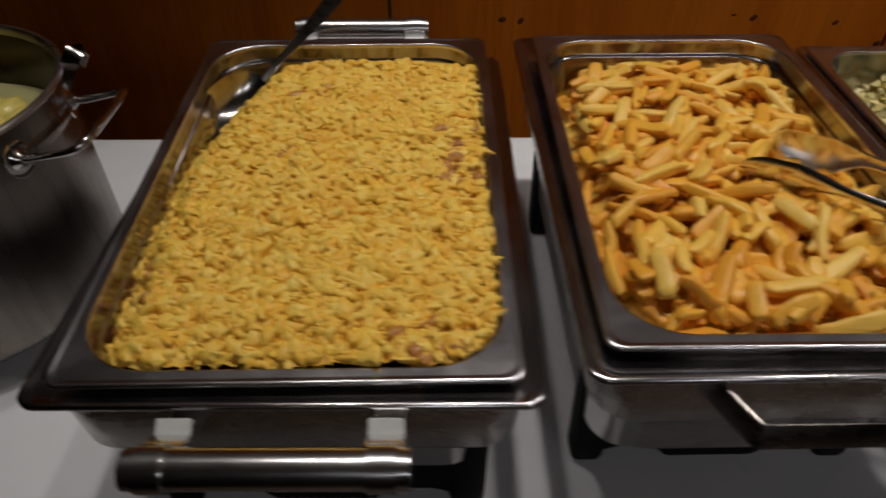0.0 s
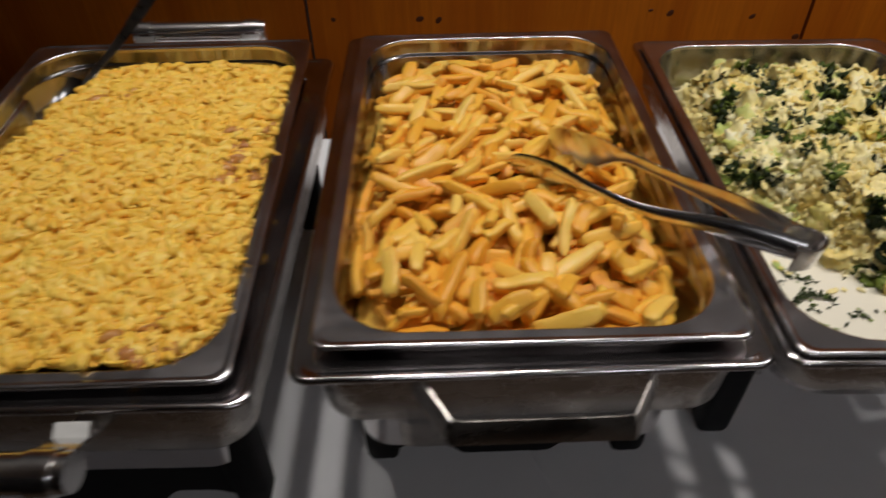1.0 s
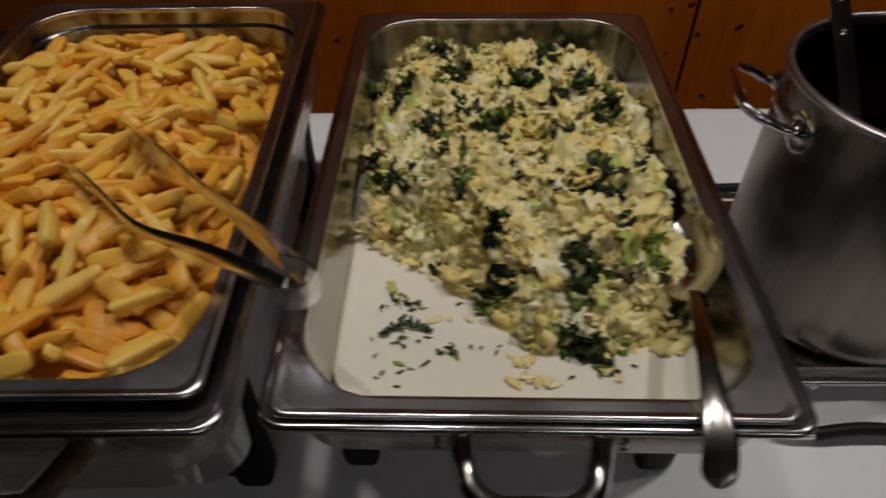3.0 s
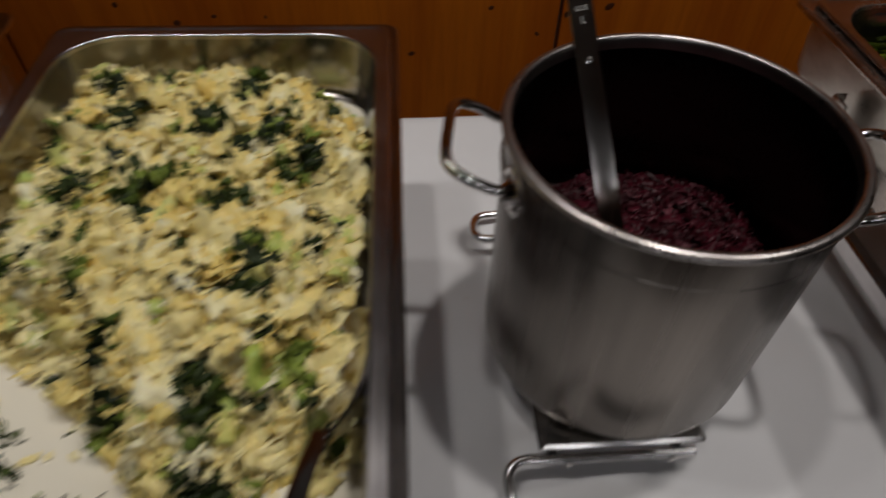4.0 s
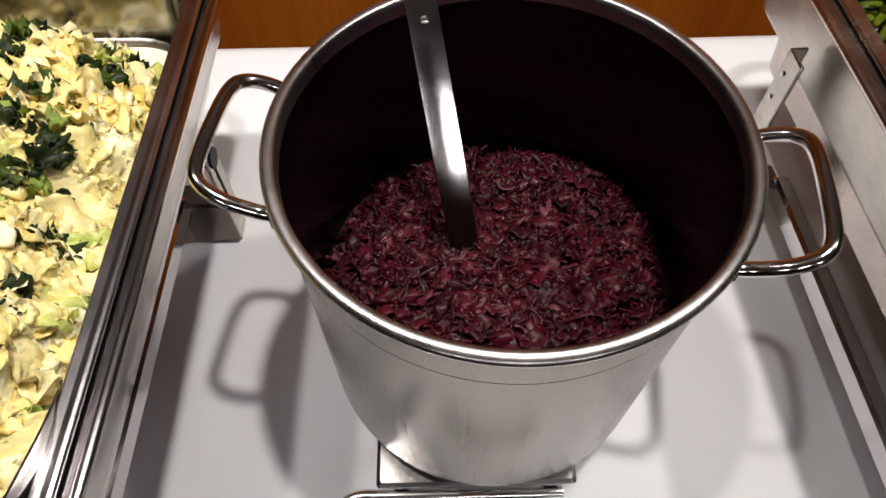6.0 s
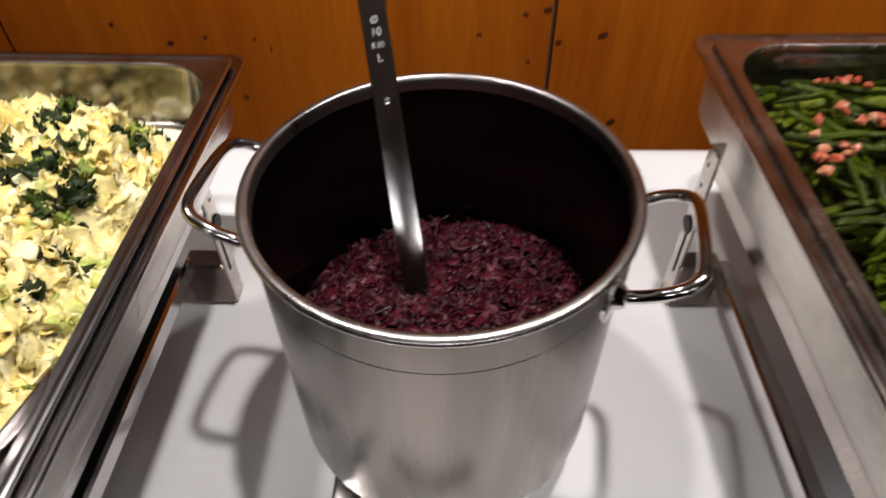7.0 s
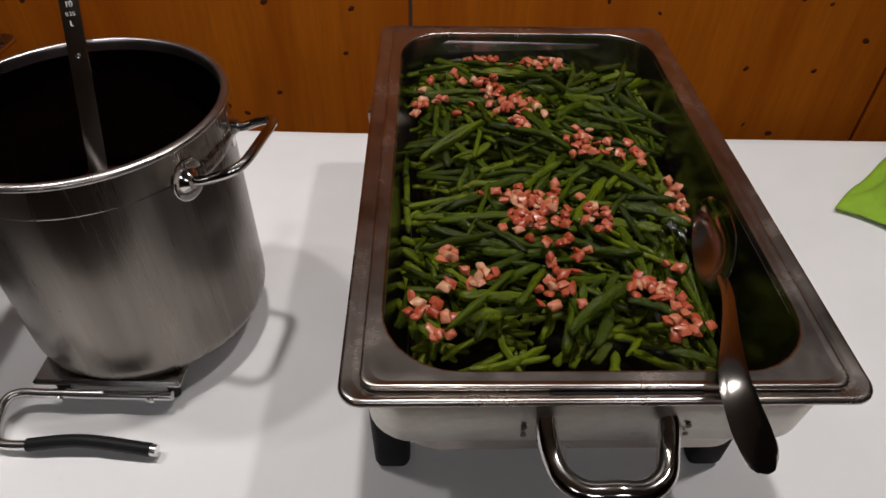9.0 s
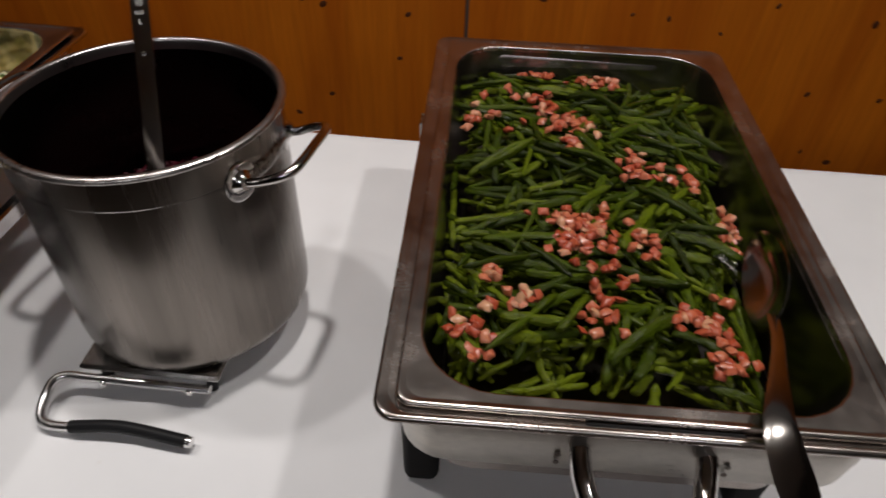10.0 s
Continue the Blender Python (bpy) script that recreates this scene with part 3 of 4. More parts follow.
part("burner_tray", mesh_of("burner_tray", *box(0.085, 0.2, 0.012, 0.01, cz=0.135)), DARK, dish, "black tray under the water pan")
steel_legs_at = (dish, 0.136, 0.175, 0.16)
dish = chafing_dish(BEAN_AT, "worn steel chafing dish with arched rod handles on black feet", 0.1835, 0.2935, (0.160, 0.266), 0.2400, 0.108, 0.076, "stout", ((0.1575, -0.190),), DARK, "black moulded foot", WORN)
part("under_tray", mesh_of("under_tray", *box(0.105, 0.2, 0.010, 0.01, cz=0.110)), DARK, dish, "dark tray under the water pan")
part("slot", mesh_of("slot", *box(0.052, 0.0016, 0.0012, 0.001)), DARK, dish, "dark slot in the rim", at=pose(0.012, -0.2860, 0.2385))


def steel_legs(parent, x, y, top):
    """Upright flat-bar legs with a slot, a black stop and a boxed foot."""
    for sx in (-1, 1):
        bar = part("leg", mesh_of("leg", *merge(box(0.0018, 0.012, top / 2, 0.001, sx * x, y, top / 2), box(0.007, 0.0016, top / 2, 0.001, sx * (x - 0.006), y + 0.011, top / 2))), BODY, parent, "flat steel bar leg")
        part("slot", mesh_of("slot", *box(0.0006, 0.0022, 0.030, 0.0005, sx * (x + 0.0019), y - 0.003, 0.075)), DARK, bar)
        part("stop", mesh_of("stop", *bent([Vector((sx * (x - 0.004), y, 0.112)), Vector((sx * (x + 0.004), y, 0.112))], 0.010, 12)), BLACK, bar, "black rubber stop")
        for z in (top - 0.02, top - 0.045):
            part("rivet", mesh_of("rivet", *bent([Vector((sx * x, y + 0.004, z)), Vector((sx * (x + 0.003), y + 0.004, z))], 0.0022, 10)), FRAME, bar)
        part("foot", mesh_of("foot", *box(0.023, 0.014, 0.030, 0.003, sx * (x - 0.022), y - 0.002, 0.031)), FEET, parent, "boxed dull steel foot")
        part("side_rail", mesh_of("side_rail", *box(0.008, 0.155, 0.012, 0.003, sx * (x - 0.040), y - 0.168, 0.062)), FRAME, parent)


steel_legs(*steel_legs_at)
steel_legs(dish, 0.190, 0.142, 0.205)


def food_pan(m, label, hx, hy, step=0.0, material=None):
    ob = thing("food_pan", m, label, "food pan", "food pans in the chafing dishes")
    rim, basin = pan_meshes(hx, hy, 0.1, step)
    part("rim", rim, material or PAN, ob, "flat steel rim with a rolled lip", sharp=70)
    part("basin", basin, SHADED_BASIN if material else BASIN, ob, "glossy stepped inside wall", sharp=50)
    return ob


SPZ_PAN = pose(-0.2439, 0.2375, 1.011, 3.0, 0, 1.6)
FRY_PAN = pose(0.158, 0.2605, 1.0185, 0.7, 0, 1.1)
CAB_PAN = pose(0.5285, 0.2720, 0.9965, 0, 0, -0.3)
BEAN_PAN = pose(1.3495, 0.3270, 0.9935, 0, 0, 2.1)
SPZ_FOOD = SPZ_PAN @ Matrix.Diagonal((1.045, 1.0, 1.0, 1))
BEAN_FOOD = BEAN_PAN @ Matrix.Translation((0, 0, -0.004)) @ Matrix.Diagonal((0.967, 0.985, 1.0, 1))
food_pan(SPZ_PAN, "steel food pan filled with egg noodles", 0.1775, 0.2672, 0.0018)
food_pan(FRY_PAN, "steel food pan full of thick fries", 0.1645, 0.2665, 0.0018)
food_pan(CAB_PAN, "steel food pan with creamed savoy cabbage", 0.1640, 0.2765)
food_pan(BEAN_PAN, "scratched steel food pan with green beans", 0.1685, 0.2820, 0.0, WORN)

# ---- egg noodles ----


def blob(length, thick, knobs, seed, n=7, segs=6, curl=0.4):
    """A short lumpy noodle."""
    rings = []
    for i in range(segs + 1):
        t = i / segs
        r = thick * max(0.18, math.sin(math.pi * min(0.94, max(0.06, t))) ** 0.45) * (1 + knobs * noise.noise((t * 3, seed * 7.1, 0)))
        cx, cy = length * (t - 0.5), curl * length * (t - 0.5) ** 2 * 2 * math.sin(seed)
        cz = 0.25 * length * noise.noise((t * 2, seed * 3.3, 5))
        rings.append([(cx, cy + r * math.cos(2 * math.pi * k / n) * 1.25, cz + r * math.sin(2 * math.pi * k / n) * 0.68) for k in range(n)])
    rings = [[(sum(p[0] for p in rings[0]) / n - thick * 0.25, sum(p[1] for p in rings[0]) / n, sum(p[2] for p in rings[0]) / n)] * n] + rings
    return quads(loft(rings, False, True))


def spaetzle_height(x, y):
    left = x + 0.146 - 0.055 * smoothstep(-0.05, 0.22, y)
    back = 0.222 - y
    h = -0.006 + 0.014 * math.cos(x * 8) * math.cos(y * 4.5) + 0.006 * noise.noise((x * 14, y * 14, 2)) + 0.003 * noise.noise((x * 45, y * 45, 4))
    h -= 0.9 * max(0.0, 0.03 - left) + 0.8 * max(0.0, 0.03 - back)
    return max(h, -0.085)


def noodle_crust(x, y):
    """The packed mass under the loose noodles, with its pits."""
    pits = noise.noise((x * 95, y * 95, 6)) + 0.6 * noise.noise((x * 190, y * 190, 7))
    return spaetzle_height(x, y) + 0.0048 * pits - 0.012 * max(0.0, -pits - 0.35)


random.seed(11)
noodles = thing("egg_noodles", SPZ_FOOD, "heap of golden egg noodles filling a steel food pan", "noodles")
tagged(part("crust", mesh_of("crust", *heap_surface(noodle_crust, 0.1545, 0.248, 0.055, 0.0026, 0.0030)), SPAETZLE, noodles, sharp=0), kind="stuff")
kinds = [blob(rnd(0.009, 0.018), rnd(0.0034, 0.0055), 1.4, k, 8, 6, 1.0) for k in range(18)]
places, crisp = [], []
while len(places) < 6600:
    x, y = rnd(-0.154, 0.154), rnd(-0.248, 0.248)
    if edge_gap(x, y, 0.1535, 0.247, 0.055) < 0.003:
        continue
    m = lay(x, y, spaetzle_height(x, y) + rnd(-0.007, 0.0025), slope(spaetzle_height, x, y), rnd(0, 6.28), rnd(-0.3, 0.3), rnd(-0.3, 0.3), (rnd(0.7, 1.2), rnd(0.8, 1.4), rnd(0.95, 1.3)))
    if noise.noise((x * 11, y * 11, 9)) > 0.42 and random.random() < 0.30:
        crisp.append((random.randrange(18), m))
    else:
        places.append((random.randrange(18), m))
tagged(part("noodle_layer", scattered("noodle_layer", kinds, places), SPAETZLE, noodles, sharp=0), kind="stuff")
tagged(part("onion_layer", scattered("onion_layer", kinds, crisp), ONION, noodles, "browned fried onion bits", sharp=0), kind="stuff")

# ---- thick fries ----


def fry_mesh(seed):
    """A thick-cut fry: a short, plump, bent stick or wedge with rounded ends and soft, uneven edges."""
    length, w, h = rnd(0.040, 0.058), rnd(0.0046, 0.0068), rnd(0.0046, 0.0062)
    tip, blunt = rnd(0.45, 1.0), rnd(0.70, 1.0)
    n, rings = 12, []
    bend, slant, wedge = rnd(-0.10, 0.10), rnd(-0.9, 0.9), rnd(-0.35, 0.35)
    for u, k in ((-1, 0.58), (-0.98, 0.80), (-0.90, 0.95), (-0.72, 1.0), (-0.35, 1.03), (0, 1.04), (0.35, 0.86 + 0.16 * tip), (0.65, 0.58 + 0.42 * tip), (0.86, 0.36 + 0.56 * tip), (0.96, 0.22 + 0.44 * tip), (1, 0.10 + 0.24 * tip)):
        k *= (1 + 0.22 * noise.noise((u * 1.6, seed * 5.0, 1))) * (blunt if u < -0.8 else 1.0)
        ring = []
        for j in range(n):
            a = 2 * math.pi * (j + 0.5) / n
            c, s = (math.copysign(abs(f) ** 0.56, f) for f in (math.cos(a), math.sin(a)))
            c, s = c + 0.12 * noise.noise((u * 2, j, seed)), s + 0.12 * noise.noise((u * 2, j + 20, seed))
            ring.append((length / 2 * u + slant * h * s * abs(u) ** 3 * 0.5, w * k * c * (1 + wedge * s) + bend * length * (1 - u * u) * 0.5, h * k * s + 0.005 * noise.noise((u, seed, 9))))
        rings.append(ring)
    return mesh_of("fry", *loft(rings, True, True))


def fries_height(x, y):
    h = -0.012 + 0.022 * math.cos(x * 7) * math.cos((y - 0.02) * 4.6) + 0.010 * noise.noise((x * 12, y * 12, 21))
    return h - 0.9 * max(0.0, y - 0.165) - 0.6 * max(0.0, x - 0.085) - 0.5 * max(0.0, -x - 0.11)


random.seed(5)
fries = thing("thick_fries", FRY_PAN, "heap of golden thick-cut fries in a steel food pan", "fries")
tagged(part("fill", mesh_of("fill", *heap_surface(fries_height, 0.140, 0.232, 0.048, 0.008, 0.035)), FRIES, fries, sharp=0), kind="stuff")
shapes = [fry_mesh(k) for k in range(28)]
for mesh in shapes:
    mesh.materials.append(FRIES)
raw = [quads(([tuple(v.co) for v in me.vertices], [tuple(p.vertices) for p in me.polygons])) for me in shapes]
under = []
while len(under) < 380:
    x, y, yaw, long = rnd(-0.145, 0.145), rnd(-0.240, 0.225), rnd(0, math.pi), rnd(0.7, 1.1)
    ends = [(x + s * 0.030 * long * math.cos(yaw), y + s * 0.030 * long * math.sin(yaw)) for s in (-1, 1)]
    if min(edge_gap(ex, ey, 0.146, 0.243, 0.05) for ex, ey in ends) > 0.001:
        under.append((random.randrange(28), lay(x, y, fries_height(x, y) - rnd(0.014, 0.026), slope(fries_height, x, y), yaw, rnd(-0.2, 0.2), rnd(-0.6, 0.6), (long, 1, 1))))
tagged(part("lower_layer", scattered("lower_layer", raw, under, False), FRIES, fries, sharp=0), kind="stuff")
count = 0
spots = []
while count < 300:
    x, y = rnd(-0.145, 0.145), rnd(-0.240, 0.222)
    yaw = rnd(0, math.pi) if random.random() < 0.65 else 0.9 + rnd(-0.5, 0.5)
    long = rnd(0.72, 1.15) * (1.25 if random.random() < 0.06 else 1.0)
    ends = [(x + s * 0.030 * long * math.cos(yaw), y + s * 0.030 * long * math.sin(yaw)) for s in (-1, 1)]
    if min(edge_gap(ex, ey, 0.150, 0.245, 0.055) for ex, ey in ends) < 0.003 or max(ex for ex, ey in ends) > 0.137 + 0.06 * max(0.0, y) or min(ex for ex, ey in ends) < -0.139:
        continue
    layer = count / 300
    if layer > 0.45 and any((x - a) ** 2 + (y - b) ** 2 < 0.0108 ** 2 for a, b in spots):
        continue
    spots.append((x, y)) if layer > 0.45 else None
    m = lay(x, y, fries_height(x, y) - 0.013 + 0.016 * layer, slope(fries_height, x, y), yaw, rnd(-0.34, 0.34), rnd(-0.8, 0.8), (long, rnd(0.85, 1.25), rnd(0.85, 1.2)))
    part("fry", random.choice(shapes), FRIES, fries, at=m, sharp=0)
    count += 1

# ---- savoy cabbage in cream ----


def leaf_chip(size, seed, curl, n=7, ruffle=0.22):
    """A crumpled scrap of leaf with a rounded, ruffled outline, thin but closed."""
    top, bottom = [], []
    for j in range(n):
        for i in range(n):
            u, v = 2 * i / (n - 1) - 1, 2 * j / (n - 1) - 1
            x, y = u * math.sqrt(1 - 0.42 * v * v), v * math.sqrt(1 - 0.42 * u * u)
            d = math.hypot(x, y)
            a = math.atan2(y, x)
            grow = 0.5 * size * (1.0 + 0.35 * noise.noise((math.cos(a) * 1.3 + seed, math.sin(a) * 1.3, seed * 2.0)) + 0.26 * noise.noise((math.cos(a) * 3.5, math.sin(a) * 3.5 + seed, 5)))
            z = size * (curl * 0.25 * (x * x - 0.3) + 0.30 * noise.noise((x * 1.2 + seed, y * 1.2, 3)) + 0.20 * noise.noise((x * 3.4, y * 3.4 + seed, 4)) + ruffle * d * d * noise.noise((math.cos(a) * 3.2 + seed, math.sin(a) * 3.2, 6)))
            px, py = x * grow, y * grow * 0.8
            top.append((px, py, z))
            bottom.append((px * 0.97, py * 0.97, z - 0.0013))
    faces = []
    k = n * n
    for j in range(n - 1):
        for i in range(n - 1):
            a = j * n + i
            faces += [(a, a + 1, a + n + 1, a + n), (k + a, k + a + n, k + a + n + 1, k + a + 1)]
    rim = [i for i in range(n)] + [n * j + n - 1 for j in range(1, n)] + [k - 1 - i for i in range(1, n)] + [n * j for j in range(n - 2, 0, -1)]
    faces += [(a, k + a, k + b, b) for a, b in zip(rim, rim[1:] + rim[:1])]
    return top + bottom, faces


SAUCE_Z = -0.060


def cabbage_height(x, y):
    """The heap lies towards the back and along one side; the sauce shows in the near corner."""
    front = y + 0.210 - 0.10 * smoothstep(0.03, -0.10, x)
    h = SAUCE_Z - 0.012 + 0.074 * smoothstep(0.0, 0.12, front) * smoothstep(-0.170, -0.08, x + 0.10 * smoothstep(-0.1, -0.2, y)) * (1 - 0.9 * smoothstep(0.165, 0.238, y + 0.45 * max(0.0, x - 0.045) + 0.3 * max(0.0, -x - 0.08))) * (1 - 0.5 * smoothstep(0.08, 0.145, x))
    return h + 0.016 * noise.noise((x * 18, y * 18, 31)) * smoothstep(0.0, 0.06, front) + 0.004 * noise.noise((x * 50, y * 50, 33))


random.seed(21)
savoy = thing("creamed_savoy_cabbage", CAB_PAN, "creamed savoy cabbage heaped in white sauce in a food pan", "cabbage")
part("cream_sauce", mesh_of("cream_sauce", *heap_surface(lambda x, y: SAUCE_Z + 0.0012 * noise.noise((x * 25, y * 25, 1)), 0.1408, 0.2362, 0.048, 0.008, 0.0)), SAUCE, savoy, "smooth cream sauce", sharp=0)
tagged(part("fill", mesh_of("fill", *heap_surface(cabbage_height, 0.136, 0.231, 0.048, 0.006, 0.004)), PALE_LEAF, savoy, sharp=0), kind="stuff")
chips = [leaf_chip(rnd(0.020, 0.040), k * 1.7, rnd(-0.9, 0.9), 9, 0.24) for k in range(26)]
big_chips = [leaf_chip(rnd(0.032, 0.046), 90 + k * 1.3, rnd(-0.9, 0.9), 10, 0.26) for k in range(10)]
curly = [leaf_chip(rnd(0.014, 0.027), 140 + k * 1.9, rnd(-1.5, 1.5), 9, 0.55) for k in range(12)]
pale, dark, flecks = [], [], []
tries = 0
while len(pale) + len(dark) < 1500 and tries < 30000:
    tries += 1
    x, y = rnd(-0.137, 0.137), rnd(-0.232, 0.232)
    h = cabbage_height(x, y)
    if edge_gap(x, y, 0.137, 0.232, 0.048) < 0.004 or h < SAUCE_Z - 0.004:
        continue
    m = lay(x, y, h + rnd(-0.004, 0.007), slope(cabbage_height, x, y), rnd(0, 6.28), rnd(-0.45, 0.45), rnd(-0.45, 0.45), [rnd(0.6, 1.15)] * 3)
    shade = noise.noise((x * 34, y * 34, 41)) + 0.35 * noise.noise((x * 70, y * 70, 43))
    if shade > 0.20:
        dark.append((26 + random.randrange(12), Matrix.Translation((0, 0, 0.004)) @ m))
    elif random.random() < 0.09:
        pale.append((26 + random.randrange(10), m))
    else:
        pale.append((random.randrange(26), m))
for cx, cy, n in ((-0.103, -0.146, 14), (-0.096, -0.158, 12), (-0.103, -0.188, 12), (-0.060, -0.199, 12), (-0.095, -0.224, 6), (0.052, -0.215, 14), (-0.03, -0.195, 5)):
    for k in range(n):
        flecks.append((random.randrange(26), lay(cx + 0.0076 + random.gauss(0, 0.010), cy + 0.0165 + random.gauss(0, 0.008), SAUCE_Z + 0.0015, (0, 0, 1), rnd(0, 6.28), rnd(-0.15, 0.15), 0, (rnd(0.10, 0.30), rnd(0.05, 0.14), 0.10))))
for k in range(11):
    a = 0.5 + 0.24 * k
    dark.append((26 + random.randrange(12), lay(-0.086 + 0.020 * math.cos(a), -0.170 + 0.012 * math.sin(a), SAUCE_Z + 0.003, (0, 0, 1), a, rnd(-0.4, 0.4), rnd(-0.4, 0.4), (0.34, 0.22, 0.3))))
for cx, cy in ((0.012, -0.204), (0.030, -0.212), (0.070, -0.196), (-0.045, -0.150), (-0.110, -0.120), (0.0, -0.190)):
    for k in range(4):
        pale.append((random.randrange(26), lay(cx + random.gauss(0, 0.008), cy + random.gauss(0, 0.006), SAUCE_Z + 0.002, (0, 0, 1), rnd(0, 6.28), 0, 0, (rnd(0.2, 0.4), rnd(0.15, 0.3), 0.15))))
tagged(part("pale_leaves", scattered("pale_leaves", chips + big_chips, pale), PALE_LEAF, savoy, sharp=0), kind="stuff")
tagged(part("dark_leaves", scattered("dark_leaves", chips + curly, dark + flecks), DARK_LEAF, savoy, "dark green curly leaf scraps", sharp=0), kind="stuff")

# ---- green beans with bacon ----


def bean_mesh(seed):
    """A cooked pod: slim, nearly straight, wrinkled and creased lengthwise, one trimmed blunt end and one tapered end."""
    n, segs, rings = 12, 14, []
    bend, twist = rnd(-0.035, 0.035) if seed % 5 else rnd(-0.10, 0.10), rnd(-0.03, 0.03)
    for i in range(segs + 1):
        t = i / segs
        u = 2 * t - 1
        ends = min(1.0, 0.66 + 4.0 * t) * max(0.12, (1 - max(0.0, (t - 0.76) / 0.24) ** 2)) ** 0.5
        r = 0.0038 * ends * (1 + 0.06 * math.sin(t * 24 + seed) + 0.20 * noise.noise((t * 6, seed * 2.7, 0)))
        cy = bend * 0.09 * (1 - u * u) + 0.0012 * noise.noise((t * 4, seed * 1.3, 2))
        cz = twist * 0.09 * (1 - u * u) + 0.0012 * noise.noise((t * 4, seed * 1.7, 8))
        flat = 0.78 + 0.22 * noise.noise((t * 3, seed * 4.1, 6))
        ring = []
        for k in range(n):
            a = 2 * math.pi * k / n
            q = r * (1 + 0.24 * noise.noise((math.cos(a) * 1.9, math.sin(a) * 1.9 + seed, t * 7)) - 0.24 * max(0.0, math.cos(2 * a + seed)) ** 3)
            ring.append((0.045 * u, cy + q * 1.1 * math.cos(a), cz + q * flat * math.sin(a)))
        rings.append(ring)
    return mesh_of("bean", *loft(rings, True, True))


def bean_height(x, y):
    h = -0.010 + 0.008 * math.cos((x + 0.02) * 8) * math.cos(y * 4.2) + 0.007 * noise.noise((x * 13, y * 13, 51))
    right = 0.134 - x + 0.02 * math.sin(y * 9)
    return h - 1.0 * max(0.0, 0.030 - right) - 0.45 * max(0.0, y - 0.185) - 0.35 * max(0.0, -x - 0.13)


random.seed(31)
beans = thing("green_beans", BEAN_FOOD, "heap of glossy cooked green beans in a steel food pan", "green beans")
shapes = [bean_mesh(k) for k in range(24)]
for mesh in shapes:
    mesh.materials.append(BEANS)
low_places = []
raw = []
for k in range(24):
    me = shapes[k]
    raw.append(quads(([tuple(v.co) for v in me.vertices], [tuple(p.vertices) for p in me.polygons])))


def bean_spot(first):
    while True:
        x, y = rnd(-0.157, 0.157), rnd(-0.262, 0.250)
        yaw = 3.0 * noise.noise((x * 6, y * 6, 61)) + random.gauss(0, 0.5) if random.random() < 0.6 else rnd(0, 6.28)
        long = rnd(0.46, 0.98)
        ends = [(x + s * 0.043 * long * math.cos(yaw), y + s * 0.043 * long * math.sin(yaw)) for s in (-1, 1)]
        if min(edge_gap(ex, ey, 0.1585, 0.264, 0.055) for ex, ey in ends) < 0.003:
            continue
        if max(ends[0][0], ends[1][0]) > 0.124 and not first and random.random() < 0.8:
            continue
        return x, y, yaw, long


for k in range(480):
    x, y, yaw, long = bean_spot(True)
    low_places.append((random.randrange(24), lay(x, y, bean_height(x, y) - rnd(0.019, 0.040), slope(bean_height, x, y), yaw, rnd(-0.15, 0.15), rnd(0, 6.28), (long, 1, 1))))
tagged(part("bean_layer", scattered("bean_layer", raw, low_places), BEANS, beans, sharp=0), kind="stuff")
for k in range(300):
    x, y, yaw, long = bean_spot(False)
    fat = rnd(0.8, 1.2)
    m = lay(x, y, bean_height(x, y) - 0.009 + 0.017 * k / 300, slope(bean_height, x, y), yaw, rnd(-0.13, 0.13), rnd(0, 6.28), (long, fat, fat))
    part("bean", random.choice(shapes), BEANS, beans, at=m, sharp=0)


def cube_mesh(seed):
    """A fried cube: shrunken, uneven, with rounded corners."""
    v, f = box(0.0044, 0.0037, 0.0031, 0.0018, n=4)
    v = [tuple(Vector(p) * (1 + 0.6 * noise.noise(Vector(p) * 230 + Vector((seed * 3.1, 0, 0))))) for p in v]
    return mesh_of("bacon_cube", v, f)


bacon = thing("bacon_cubes", BEAN_FOOD, "pink fried bacon cubes strewn over the green beans", "bacon")
cubes = [cube_mesh(k) for k in range(8)]
for mesh in cubes:
    mesh.set_sharp_from_angle(angle=radians(55))
    mesh.materials.append(BACON)
CLUSTERS = [(1.325, 0.228, 56, 0.0155), (1.384, 0.225, 8, 0.006), (1.340, 0.182, 9, 0.009), (1.414, 0.142, 28, 0.012), (1.428, 0.104, 10, 0.009), (1.337, 0.129, 11, 0.009), (1.254, 0.164, 6, 0.006), (1.275, 0.149, 7, 0.007),
            (1.236, 0.116, 16, 0.011), (1.247, 0.090, 4, 0.005), (1.460, 0.265, 7, 0.006), (1.470, 0.293, 7, 0.006), (1.422, 0.321, 9, 0.009), (1.385, 0.341, 18, 0.012), (1.323, 0.361, 7, 0.007), (1.314, 0.402, 26, 0.017), (1.296, 0.455, 9, 0.010),
            (1.345, 0.497, 12, 0.012), (1.285, 0.540, 9, 0.013), (1.210, 0.408, 12, 0.012), (1.367, 0.521, 4, 0.01), (1.25, 0.46, 4, 0.02)]
inverse = BEAN_FOOD.inverted()
for cx, cy, n, spread in CLUSTERS:
    for k in range(n + 2 + n // 6):
        p = inverse @ Vector((cx + random.gauss(0, spread * 1.05), cy + random.gauss(0, spread * 1.05), 0.96))
        if edge_gap(p.x, p.y, 0.152, 0.250, 0.050) < 0.006:
            continue
        m = lay(p.x, p.y, bean_height(p.x, p.y) + 0.0080 + rnd(0, 0.006), (0, 0, 1), rnd(0, 6.28), rnd(-0.6, 0.6), rnd(-0.6, 0.6), (rnd(0.75, 1.15), rnd(0.75, 1.15), rnd(0.6, 1.1)))
        part("bacon_cube", random.choice(cubes), BACON, bacon, at=m, sharp=0)

# ---- pots ----


